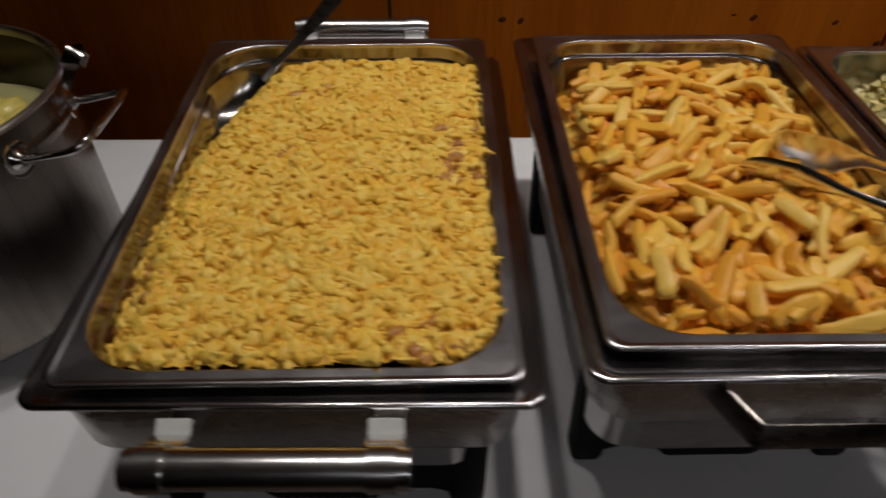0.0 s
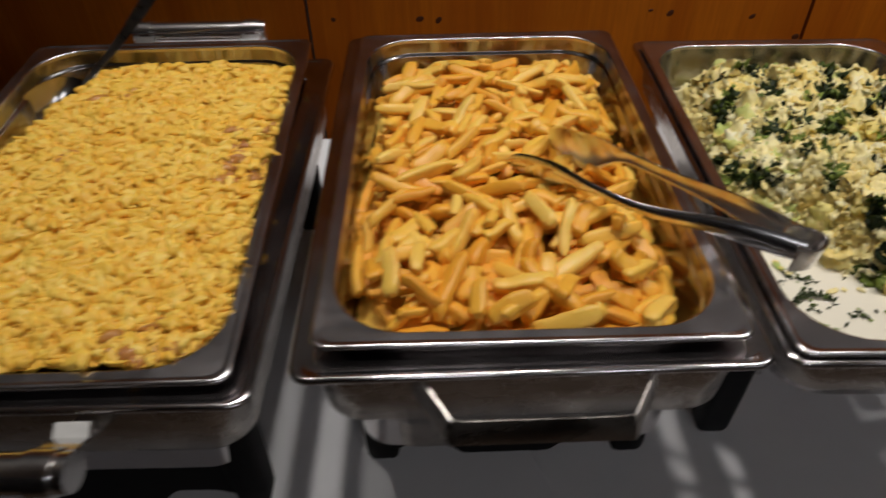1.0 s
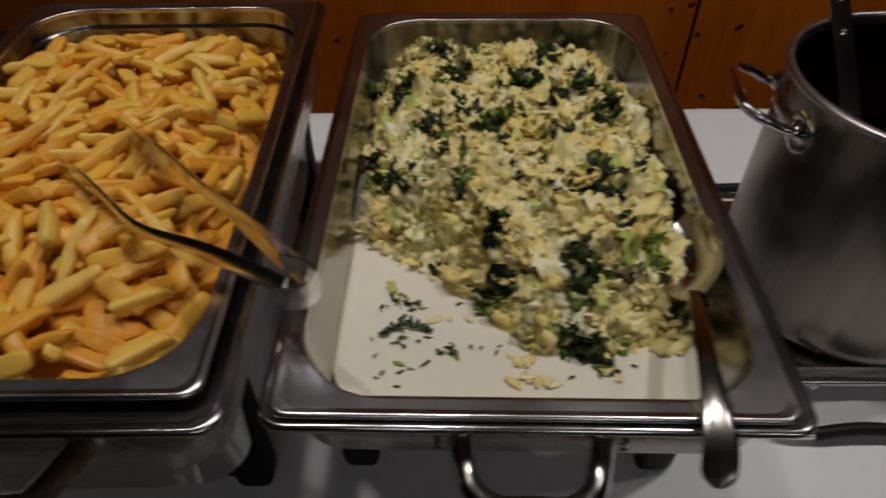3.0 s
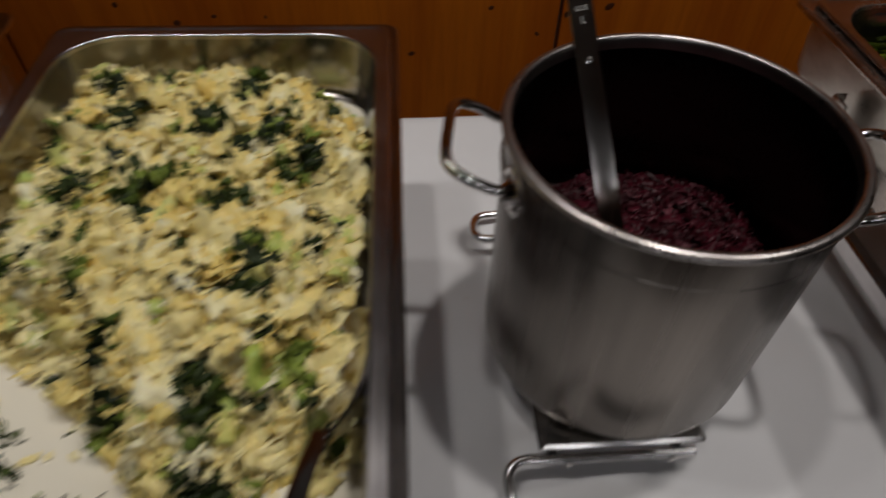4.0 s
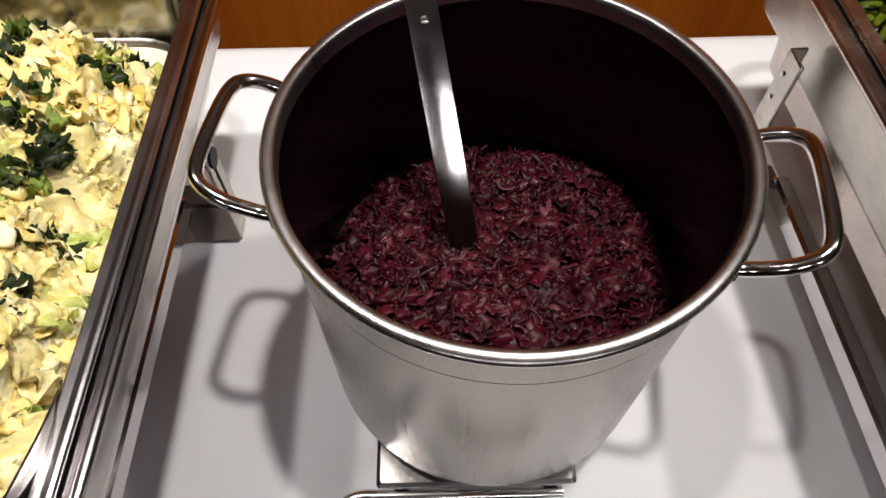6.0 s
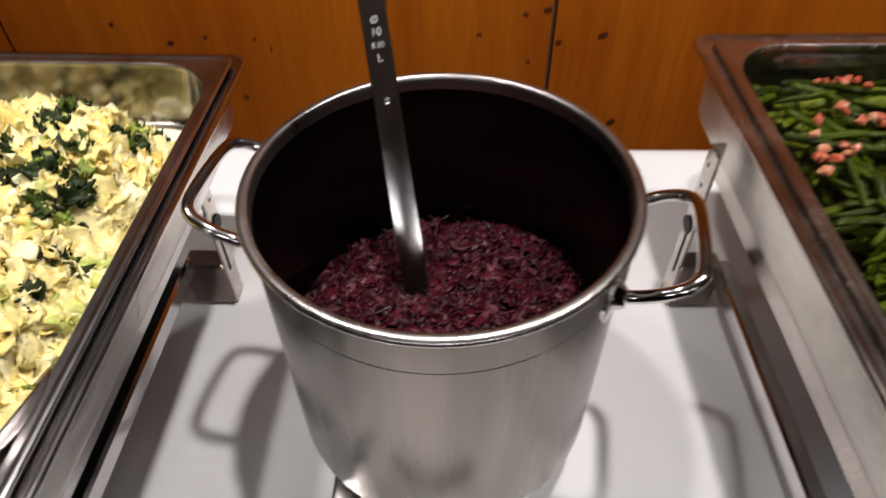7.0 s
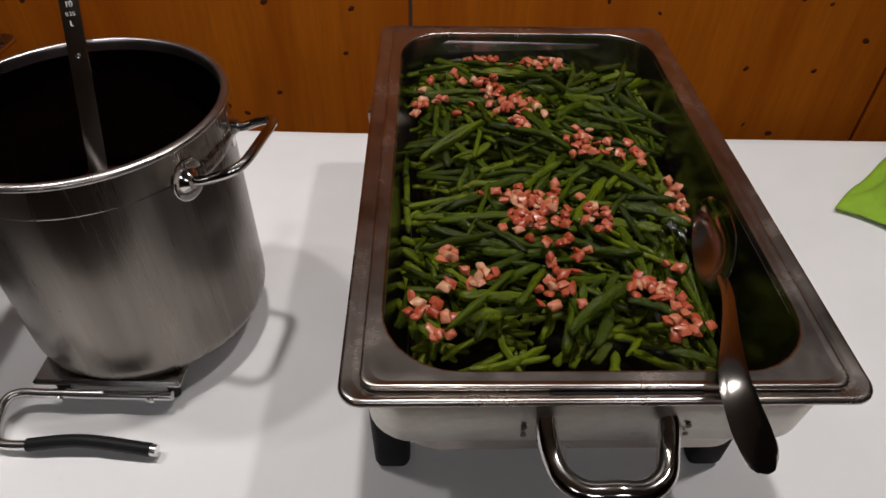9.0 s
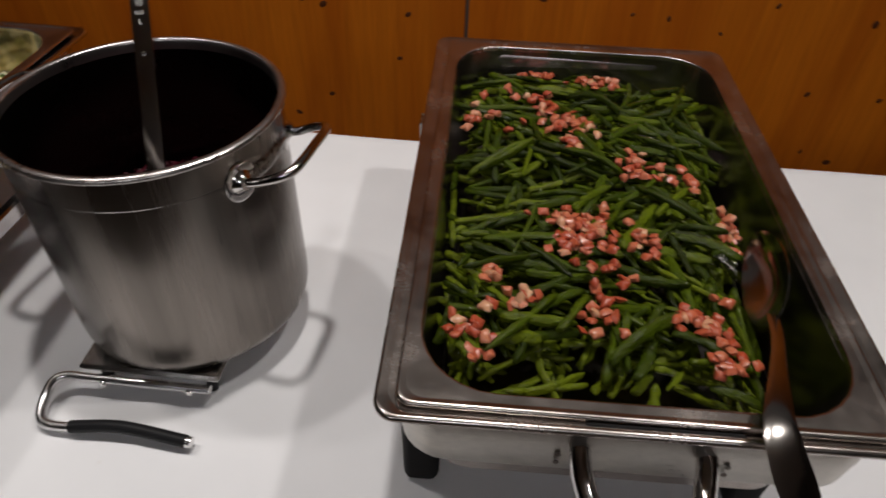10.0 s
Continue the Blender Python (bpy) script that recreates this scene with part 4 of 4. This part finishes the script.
def stock_pot(m, label, r=0.1279, h=0.2626, half=0.045, reach=0.043):
    """A tall steel pot: rolled rim, straight wall, rounded foot, two riveted loop handles. Origin at its foot."""
    pot = thing("stock_pot", m, label, "cooking pot", "steel pots on the buffet")
    outer = loft([circle(0.10, 0.0, 96), circle(r - 0.020, 0.0004, 96), circle(r - 0.013, 0.002, 96), circle(r - 0.007, 0.006, 96), circle(r - 0.0025, 0.012, 96), circle(r - 0.0004, 0.020, 96), circle(r, 0.026, 96), circle(r, h - 0.037, 96), circle(r - 0.0005, h - 0.0363, 96)], True, False)
    part("wall", mesh_of("wall", *outer), POT, pot, "brushed steel wall")
    part("band", mesh_of("band", *loft([circle(r - 0.0005, h - 0.0363, 96), circle(r + 0.0002, h - 0.0356, 96), circle(r + 0.0002, h - 0.006, 96)])), POT, pot, "band under the rim")
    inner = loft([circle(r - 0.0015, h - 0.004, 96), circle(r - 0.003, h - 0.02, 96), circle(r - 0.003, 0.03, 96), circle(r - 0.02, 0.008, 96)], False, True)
    part("inside", mesh_of("inside", *inner), POT_INSIDE_SHADED, pot, "dull inside wall with the shade of the pot in its colour")
    rim = loft([circle(r - 0.0030, h - 0.012, 96), circle(r - 0.0030, h - 0.008, 96), circle(r - 0.0029, h - 0.004, 96), circle(r - 0.0026, h - 0.0016, 96), circle(r - 0.0015, h - 0.0003, 96), circle(r + 0.0002, h, 96), circle(r + 0.0024, h - 0.0003, 96), circle(r + 0.0041, h - 0.0012, 96), circle(r + 0.0052, h - 0.0026, 96), circle(r + 0.0050, h - 0.0046, 96), circle(r + 0.0034, h - 0.0062, 96), circle(r - 0.0005, h - 0.0068, 96)])
    part("rim", mesh_of("rim", *rim), RIM, pot, "polished rolled rim", sharp=70)
    for side in (-1, 1):
        z = h - 0.040
        x0, x1 = r - 0.0008, r + reach
        line = [(side * math.sqrt(x0 * x0 - half * half), -half, z), (side * (x0 + 0.006), -half, z + 0.001), (side * (x1 - 0.020), -half * 1.02, z + 0.009), (side * (x1 - 0.006), -half * 0.92, z + 0.015), (side * x1, -half * 0.66, z + 0.018),
                (side * (x1 + 0.001), 0, z + 0.019), (side * x1, half * 0.66, z + 0.018), (side * (x1 - 0.006), half * 0.92, z + 0.015), (side * (x1 - 0.020), half * 1.02, z + 0.009), (side * (x0 + 0.006), half, z + 0.001), (side * math.sqrt(x0 * x0 - half * half), half, z)]
        handle = part("handle", mesh_of("handle", *bent(smooth_line(line, 6), 0.0045, 14)), POLISHED, pot, "polished steel loop handle")
        a = math.asin(half / r)
        for s in (-1, 1):
            boss = loft([[(x, y * 0.82, z) for x, y, z in circle(0.0215, -0.0012, 32)], [(x, y * 0.82, z) for x, y, z in circle(0.0212, 0.0012, 32)], [(x, y * 0.82, z) for x, y, z in circle(0.0200, 0.0019, 32)], circle(0.0115, 0.0021, 32), circle(0.0095, 0.0040, 32), circle(0.0068, 0.0075, 32), circle(0.0060, 0.0090, 32)], True, True)
            part("boss", mesh_of("boss", *boss), POLISHED, handle, at=Matrix.Rotation((math.pi if side < 0 else 0) + s * a, 4, "Z") @ pose(r - 0.001, 0, z, 0, 90, 0))
        strap = []
        for k in range(9):
            b = (math.pi if side < 0 else 0) + a * 0.82 * (k / 4 - 1)
            strap.append(Vector(((r + 0.0005) * math.cos(b), (r + 0.0005) * math.sin(b), z)))
        part("strap", mesh_of("strap", *sweep(strap, (0.0022, 0.009), (0, 0, 1), 8)), POT, handle)
    return pot


POT_X, POT_Y, PLATE_TOP = 0.9090, 0.3043, 0.787
POT_AT = pose(POT_X, POT_Y, PLATE_TOP, 0, 0, -9)
LEFT_POT = pose(-0.745, 0.300, PLATE_TOP, 0, 0, 1)
stock_pot(POT_AT, "tall steel stock pot of red cabbage on a grey plate")
stock_pot(LEFT_POT, "tall steel stock pot with yellow potatoes beside the noodles", 0.195, 0.2626, 0.062, 0.064)


def warming_plate(m):
    """A flat plate on two chrome tubes that loop round to black grips."""
    ob = thing("warming_plate", m, "grey plate on chrome tubes with black grips under a pot", "pot stand", "plates under the pots")
    part("plate", mesh_of("plate", *box(0.0775, 0.1345, 0.004, 0.003, cx=-0.0055, cz=0.0325)), PLATE, ob, "flat grey metal plate")
    for s in (-1, 1):
        y = s * 0.138
        line = [(0.062, y, 0.0215), (0.02, y, 0.0215), (-0.07, y, 0.0215), (-0.098, y, 0.0210), (-0.110, y + s * 0.008, 0.019), (-0.112, y + s * 0.026, 0.013), (-0.106, y + s * 0.046, 0.009), (-0.092, y + s * 0.053, 0.008), (-0.06, y + s * 0.053, 0.0085)]
        tube = part("tube", mesh_of("tube", *bent(smooth_line(line, 6), 0.0052, 14)), CHROME, ob, "bent chrome tube")
        grip_line = [(-0.070, y + s * 0.053, 0.0085), (-0.03, y + s * 0.0500, 0.0125), (0.0, y + s * 0.0505, 0.0125), (0.055, y + s * 0.0555, 0.0085)]
        part("grip", mesh_of("grip", *bent(smooth_line(grip_line, 6), 0.0068, 14)), BLACK, tube, "black rubber grip")
        part("end_cap", mesh_of("end_cap", *bent([Vector((0.053, y + s * 0.0553, 0.0086)), Vector((0.061, y + s * 0.0560, 0.0082))], 0.0061, 14)), CHROME, tube)
        for sx in (-0.055, 0.040):
            part("screw", mesh_of("screw", *loft([circle(0.0042, 0, 12), circle(0.0038, 0.0016, 12), circle(0.0015, 0.0024, 12)], True, True)), CHROME, tube, at=pose(sx, y - 0.005, 0.0195, 90))
        for sx in (-0.065, 0.055):
            part("foot", mesh_of("foot", *loft([circle(0.006, 0.001, 12), circle(0.006, 0.0285, 12)], True, True)), BLACK, ob, at=pose(sx, s * 0.12, 0))
    return ob


plate = warming_plate(pose(0.9005, 0.317, TABLE + 0.0005, 0, 0, 0.5))
copy_thing(plate, pose(-0.745, 0.300, TABLE + 0.0005, 0, 0, 2))

# ---- red cabbage ----
random.seed(41)
LEVEL = 0.907 - PLATE_TOP


def red_height(x, y):
    return LEVEL + 0.008 * noise.noise((x * 18, y * 18, 71)) + 0.004 * noise.noise((x * 45, y * 45, 72)) - 0.010 * smoothstep(0.02, 0.10, -(x - y) * 0.7) - 0.012 * smoothstep(0.06, 0.13, math.hypot(x, y)) + 0.010


red = thing("red_cabbage", POT_AT, "dark purple shredded red cabbage half filling the pot", "cabbage")
rings = [circle(0.001, LEVEL - 0.006, 48)] + [[(x, y, red_height(x, y) - 0.006) for x, y, z in circle(0.1252 * k / 10, 0, 48)] for k in range(1, 11)]
part("juice", mesh_of("juice", *loft(rings, True)), RED_JUICE, red, "glossy dark purple juice", sharp=0)
shreds = []
for k in range(16):
    long, sway = rnd(0.008, 0.020), rnd(0.004, 0.012)
    line = [Vector((t * long, sway * noise.noise((t * 1.2, k * 2.2, 0)) * 2, 0.008 * noise.noise((t * 1.3, k * 1.9, 4)))) for t in (-1, -0.66, -0.33, 0, 0.33, 0.66, 1)]
    shreds.append(quads(sweep(line, [(0.0006 + 0.0004 * (k % 4), 0.0004)] * 7, (0, 0.2, 1), 6)))
chips_red = [leaf_chip(rnd(0.010, 0.026), 200 + k, rnd(-1.0, 1.0), 7, 0.22) for k in range(18)]
places = []
while len(places) < 2600:
    x, y = rnd(-0.133, 0.133), rnd(-0.133, 0.133)
    reach = math.hypot(x, y)
    if reach > 0.1185:
        continue
    which = random.randrange(16) if random.random() < 0.30 else 16 + random.randrange(18)
    places.append((which, lay(x, y, red_height(x, y) + rnd(-0.005, 0.002), (0, 0, 1), rnd(0, 6.28), rnd(-0.5, 0.5), rnd(-0.7, 0.7), (rnd(0.5, 1.2) * min(1.0, (0.1225 - reach) / 0.022), rnd(0.7, 1.2), 1))))
tagged(part("shred_layer", scattered("shred_layer", shreds + chips_red, places), RED_LEAF, red, sharp=0), kind="stuff")

potatoes = thing("boiled_potatoes", LEFT_POT, "yellow boiled potatoes in pale broth in the pot", "potatoes")
part("broth", mesh_of("broth", *loft([circle(0.001, 0.180, 64), circle(0.1915, 0.180, 64)], True)), BROTH, potatoes, sharp=0)
lumps = [blob(0.058, 0.022, 0.3, 300 + k, 10, 8, 0.1) for k in range(5)]
for k in range(44):
    a, d = rnd(0, 6.28), 0.155 * math.sqrt(random.random())
    m = pose(d * math.cos(a), d * math.sin(a), 0.176 + rnd(0, 0.016), rnd(-30, 30), rnd(-30, 30), rnd(0, 360))
    part("potato", mesh_of("potato", *random.choice(lumps)), POTATO, potatoes, at=m, sharp=0)

# ---- spoons, ladles and tongs ----


def bowl_shape(length, width, depth, thick=0.0012, n=28, rings=7):
    """An oval spoon bowl, open upwards, along x from its neck at 0."""
    top, under = [], []
    for k in range(rings + 1):
        t = k / rings
        top.append([(length / 2 + length / 2 * t * math.cos(2 * math.pi * i / n), width / 2 * t * math.sin(2 * math.pi * i / n) * (1 - 0.12 * math.cos(2 * math.pi * i / n)), -depth * (1 - t * t)) for i in range(n)])
        under.append([(x, y, z - thick) for x, y, z in top[-1]])
    top[0] = [(length / 2 + 0.001 * math.cos(2 * math.pi * i / n), 0.001 * math.sin(2 * math.pi * i / n), -depth) for i in range(n)]
    under[0] = [(x, y, z - thick) for x, y, z in top[0]]
    return merge(loft(top, True), loft(under[::-1], False, True), loft([under[-1], top[-1]]))


def serving_spoon(label, neck, bowl_to, bowl, handle, group="serving spoons", grip=None, up=(0, 0, 1), end_width=0.015, bowl_up=(0, 0, 1)):
    """bowl: length, width, depth, from the neck towards bowl_to; handle: its line from the neck."""
    spoon = thing("serving_spoon", Matrix.Identity(4), label, "spoon", group)
    d = (Vector(bowl_to) - Vector(neck)).normalized()
    side = Vector(bowl_up).cross(d).normalized()
    m = Matrix.Translation(neck) @ Matrix((d, side, d.cross(side))).transposed().to_4x4()
    part("bowl", mesh_of("bowl", *moved(bowl_shape(*bowl), m)), SPOON, spoon, "mirror-like oval bowl")
    line = smooth_line(handle, 7)
    count = len(line) - 1
    sizes = [((0.0055 + (end_width - 0.0055) * smoothstep(0.25, 0.9, i / count) * 1.0) * math.sqrt(max(0.06, 1 - max(0.0, (i / count - 0.90) / 0.10) ** 2)), 0.0016) for i in range(count + 1)]
    part("handle", mesh_of("handle", *sweep(line, sizes, up, 12)), grip or SPOON, spoon)
    return spoon


serving_spoon("polished steel serving spoon lying in the green beans over the rim", (1.472, 0.158, 0.984), (1.487, 0.276, 0.974), (0.118, 0.056, 0.018),
              [(1.473, 0.164, 0.984), (1.467, 0.135, 0.991), (1.450, 0.085, 1.004), (1.439, 0.044, 1.008), (1.444, 0.016, 0.996), (1.456, -0.005, 0.979)], bowl_up=(-0.93, -0.15, 0.30), end_width=0.0148)
serving_spoon("steel serving spoon in creamed cabbage, handle over the rim", (0.652, 0.098, 0.992), (0.668, 0.190, 0.984), (0.10, 0.052, 0.016),
              [(0.652, 0.103, 0.992), (0.645, 0.070, 1.000), (0.637, 0.022, 1.006), (0.634, -0.018, 1.000), (0.629, -0.042, 0.986)], bowl_up=(-0.7, 0, 0.7), end_width=0.0105)
serving_spoon("steel serving spoon stuck in the egg noodles", (-0.350, 0.436, 1.002), (-0.420, 0.350, 0.972), (0.11, 0.066, 0.02),
              [(-0.352, 0.433, 1.001), (-0.333, 0.450, 1.018), (-0.302, 0.460, 1.046), (-0.264, 0.466, 1.084), (-0.240, 0.468, 1.110)], bowl_up=(0.55, -0.15, 0.8), end_width=0.0125, grip=BODY, up=(0.1, -0.45, 0.9))


def ladle(label, base, top, mark=True):
    """A ladle: deep bowl below, flat strap handle with a bent hook at its end."""
    ob = thing("soup_ladle", Matrix.Identity(4), label, "ladle", "ladles in the pots")
    base, top = Vector(base), Vector(top)
    d = (top - base).normalized()
    side = Vector((1, 0, 0)) - d * d.x
    side.normalize()
    face = side.cross(d)
    if face.z < 0:
        face = -face
    line = [base + d * ((top - base).length * k / 10) for k in range(11)]
    hook = [top + d * 0.006 - face * 0.004, top + d * 0.004 - face * 0.014, top - d * 0.012 - face * 0.017]
    strap = part("handle", mesh_of("handle", *sweep(smooth_line(line + hook, 3), (0.0105, 0.0014), tuple(face), 10, True)), STRAP, ob, "flat steel strap with a bent hook")
    m = Matrix.Translation(base - d * 0.02)
    bowl = loft([circle(0.001, -0.03, 32)] + [circle(0.04 * math.sin(a), -0.032 * math.cos(a), 32) for a in (0.3, 0.7, 1.1, 1.5)] + [circle(0.0385 * math.sin(a), -0.0305 * math.cos(a), 32) for a in (1.5, 1.1, 0.7, 0.3)] + [circle(0.001, -0.029, 32)], True, True)
    part("bowl", mesh_of("bowl", *moved(bowl, m)), SPOON, ob, "deep round bowl")
    dot = top - d * 0.088
    turn = Matrix((side, d, side.cross(d))).transposed().to_4x4()
    flip = 1 if side.cross(d).dot(face) > 0 else -1
    part("rivet", mesh_of("rivet", *loft([circle(0.003, 0, 16), circle(0.0026, 0.0008, 16), circle(0.001, 0.0013, 16)], True, True)), CHROME, strap, at=Matrix.Translation(dot + face * 0.0014) @ turn)
    if mark:
        for text, back, size in (("\u00d8", 0.0285, 0.0075), ("10", 0.038, 0.0085), ("0.25", 0.047, 0.0058), ("L", 0.0575, 0.0085)):
            curve = bpy.data.curves.new("marking", "FONT")
            curve.body, curve.size, curve.align_x, curve.extrude = text, size, "CENTER", 0.0002
            temp = bpy.data.objects.new("marking", curve)
            mesh = bpy.data.meshes.new_from_object(temp)
            bpy.data.objects.remove(temp)
            part("marking", mesh, TAGS, strap, "engraved measure on the strap", at=Matrix.Translation(top - d * back + face * 0.0018) @ turn, sharp=0)
    return ob


ladle("steel ladle with a flat strap handle standing in the red cabbage", (0.8955, 0.286, 0.885), (0.848, 0.460, 1.108))
ladle("steel ladle hooked over the rim of the potato pot", (-0.615, 0.352, 0.955), (-0.549, 0.384, 1.056), False)


def serving_tongs():
    """Two strip arms joined by a bow; the strips stand upright at the bow and turn flat into spoon tips."""
    ob = thing("serving_tongs", Matrix.Identity(4), "polished steel serving tongs resting on the fries", "tongs")
    end = Vector((0.379, 0.066, 1.040))
    for tip, mid, s in (((0.159, 0.207, 1.030), (0.262, 0.112, 1.043), -1), ((0.203, 0.246, 1.040), (0.298, 0.150, 1.050), 1)):
        tip, mid = Vector(tip), Vector(mid)
        start = end + Vector((0.006, 0.009, 0)) * s
        line = smooth_line([start, start.lerp(mid, 0.5) + Vector((0, 0, 0.003)), mid, mid.lerp(tip, 0.40) + Vector((0, 0, 0.003)), mid.lerp(tip, 0.70) + Vector((0, 0, -0.003)), tip], 7)
        count = len(line) - 1
        flat = (tip - end).cross(Vector((0, 0, 1))).normalized()
        sizes, ups = [], []
        for i in range(count + 1):
            t = i / count
            w = 0.0125 - 0.0068 * smoothstep(0.05, 0.45, t) + 0.0145 * smoothstep(0.55, 0.76, t)
            w *= math.sqrt(max(0.02, 1 - max(0.0, (t - 0.80) / 0.20) ** 2))
            sizes.append((w, 0.0022))
            k = smoothstep(0.35, 0.8, t)
            ups.append(tuple(flat * -s * (1 - 0.3 * k) + Vector((0, 0, 0.15 + (-0.2 if s > 0 else 0.2) * k))))
        part("arm", mesh_of("arm", *sweep(line, sizes, ups, 16, False, 0.4)), CHROME, ob, "curved arm with a spoon-shaped tip", sharp=60)
    bow = [end + Vector((-0.012, 0.014, 0.003)), end + Vector((0.006, 0.009, 0.002)), end + Vector((0.013, -0.001, 0.0)), end + Vector((0.004, -0.011, -0.002)), end + Vector((-0.012, -0.012, -0.002))]
    part("spring_bow", mesh_of("spring_bow", *sweep(smooth_line(bow, 6), [(0.0125, 0.0012)] * 25, [tuple((p - end) + Vector((0.006, 0, 0))) for p in smooth_line(bow, 6)], 10, True)), CHROME, ob, sharp=50)
    return ob


serving_tongs()

# ---- green cloth ----


def crumpled():
    n = 46
    verts, faces = [], []
    for j in range(n + 1):
        for i in range(n + 1):
            u, v = i / n, j / n
            x = 0.30 * u + 0.03 * noise.noise((u * 3, v * 3, 81)) - 0.05 * (v - 0.4) ** 2
            y = 0.27 * v + 0.04 * noise.noise((u * 3, v * 3, 82))
            ridge = abs(noise.noise((u * 4.5, v * 3.2, 83))) + 0.5 * abs(noise.noise((u * 11, v * 9, 84)))
            edge = min(u, v, 1 - u, 1 - v)
            z = 0.003 + 0.075 * ridge * smoothstep(-0.05, 0.3, edge) + 0.02 * smoothstep(0, 0.35, edge)
            verts.append((x, y, z))
    for j in range(n):
        for i in range(n):
            a = j * (n + 1) + i
            faces.append((a, a + 1, a + n + 2, a + n + 1))
    return mesh_of("napkin", verts, faces)


napkin = part("napkin", crumpled(), GREEN_CLOTH, at=pose(2.02, 0.370, TABLE + 0.001, 0, 0, 44), sharp=0)
tagged(napkin, "crumpled lime-green cloth napkin on the tablecloth", "napkin")
fold = napkin.modifiers.new("thickness", "SOLIDIFY")
fold.thickness, fold.offset = 0.0012, 1.0

# ---- wall panels and their knots ----
KNOTS = [(0.432, 0.766), (0.517, 0.771), (0.957, 0.758), (0.679, 0.654), (0.971, 0.632), (1.113, 0.57), (1.06, 0.557), (1.212, 0.289), (0.946, 0.503), (0.236, 0.486), (0.025, 0.639), (1.148, 0.483),
         (1.661, 0.67), (1.802, 0.64), (1.922, 0.722), (2.172, 0.692), (2.249, 0.676), (2.381, 0.577), (1.566, 0.675), (1.784, 0.757), (1.329, 0.699), (1.065, 0.331), (1.075, 0.428), (0.365, 0.483),
         (0, 0.519), (1.593, 0.753), (0.738, 0.373), (0.629, 0.301), (2.082, 0.487), (2.275, 0.485), (2.132, 0.305), (2.017, 0.329), (2.218, 0.276), (0.404, 0.456), (0.304, 0.307), (1.258, 0.504),
         (0.078, 0.635), (0.139, 0.469), (0.736, 0.645), (0.578, 0.323), (1.035, 0.259), (1.278, 0.233), (1.321, 0.243), (1.561, 0.296), (-0.222, 0.641), (-0.45, 0.62), (-0.58, 0.4)]
random.seed(51)
knot_mesh = mesh_of("knot", *loft([circle(1.0, -0.0006, 14), circle(0.8, 0.0004, 14), circle(0.35, 0.0009, 14)], False, True))
knot_mesh.materials.append(KNOT)
for a, b in zip(SEAMS, SEAMS[1:]):
    panel = part("panel", mesh_of("panel", *box((b - a) / 2 - 0.0045, 1.15, 0.012, 0.002)), WOOD, wall_back, at=pose((a + b) / 2, WALL_Y + 0.012, 1.155, 90))
    flat = panel.matrix_basis.inverted()
    here = [k for k in KNOTS if a < k[0] < b] + [(rnd(a + 0.05, b - 0.05), rnd(0.8, 2.25)) for k in range(12)]
    for x, z in here:
        size = rnd(0.006, 0.013)
        m = Matrix.Translation((x, WALL_Y, z)) @ Matrix.Rotation(math.pi / 2, 4, "X") @ Matrix.Rotation(rnd(0, 3.1), 4, "Z") @ Matrix.Diagonal((size * rnd(0.9, 1.3), size * rnd(0.6, 0.9), 1, 1))
        part("knot", knot_mesh, KNOT, panel, at=flat @ m, sharp=0)
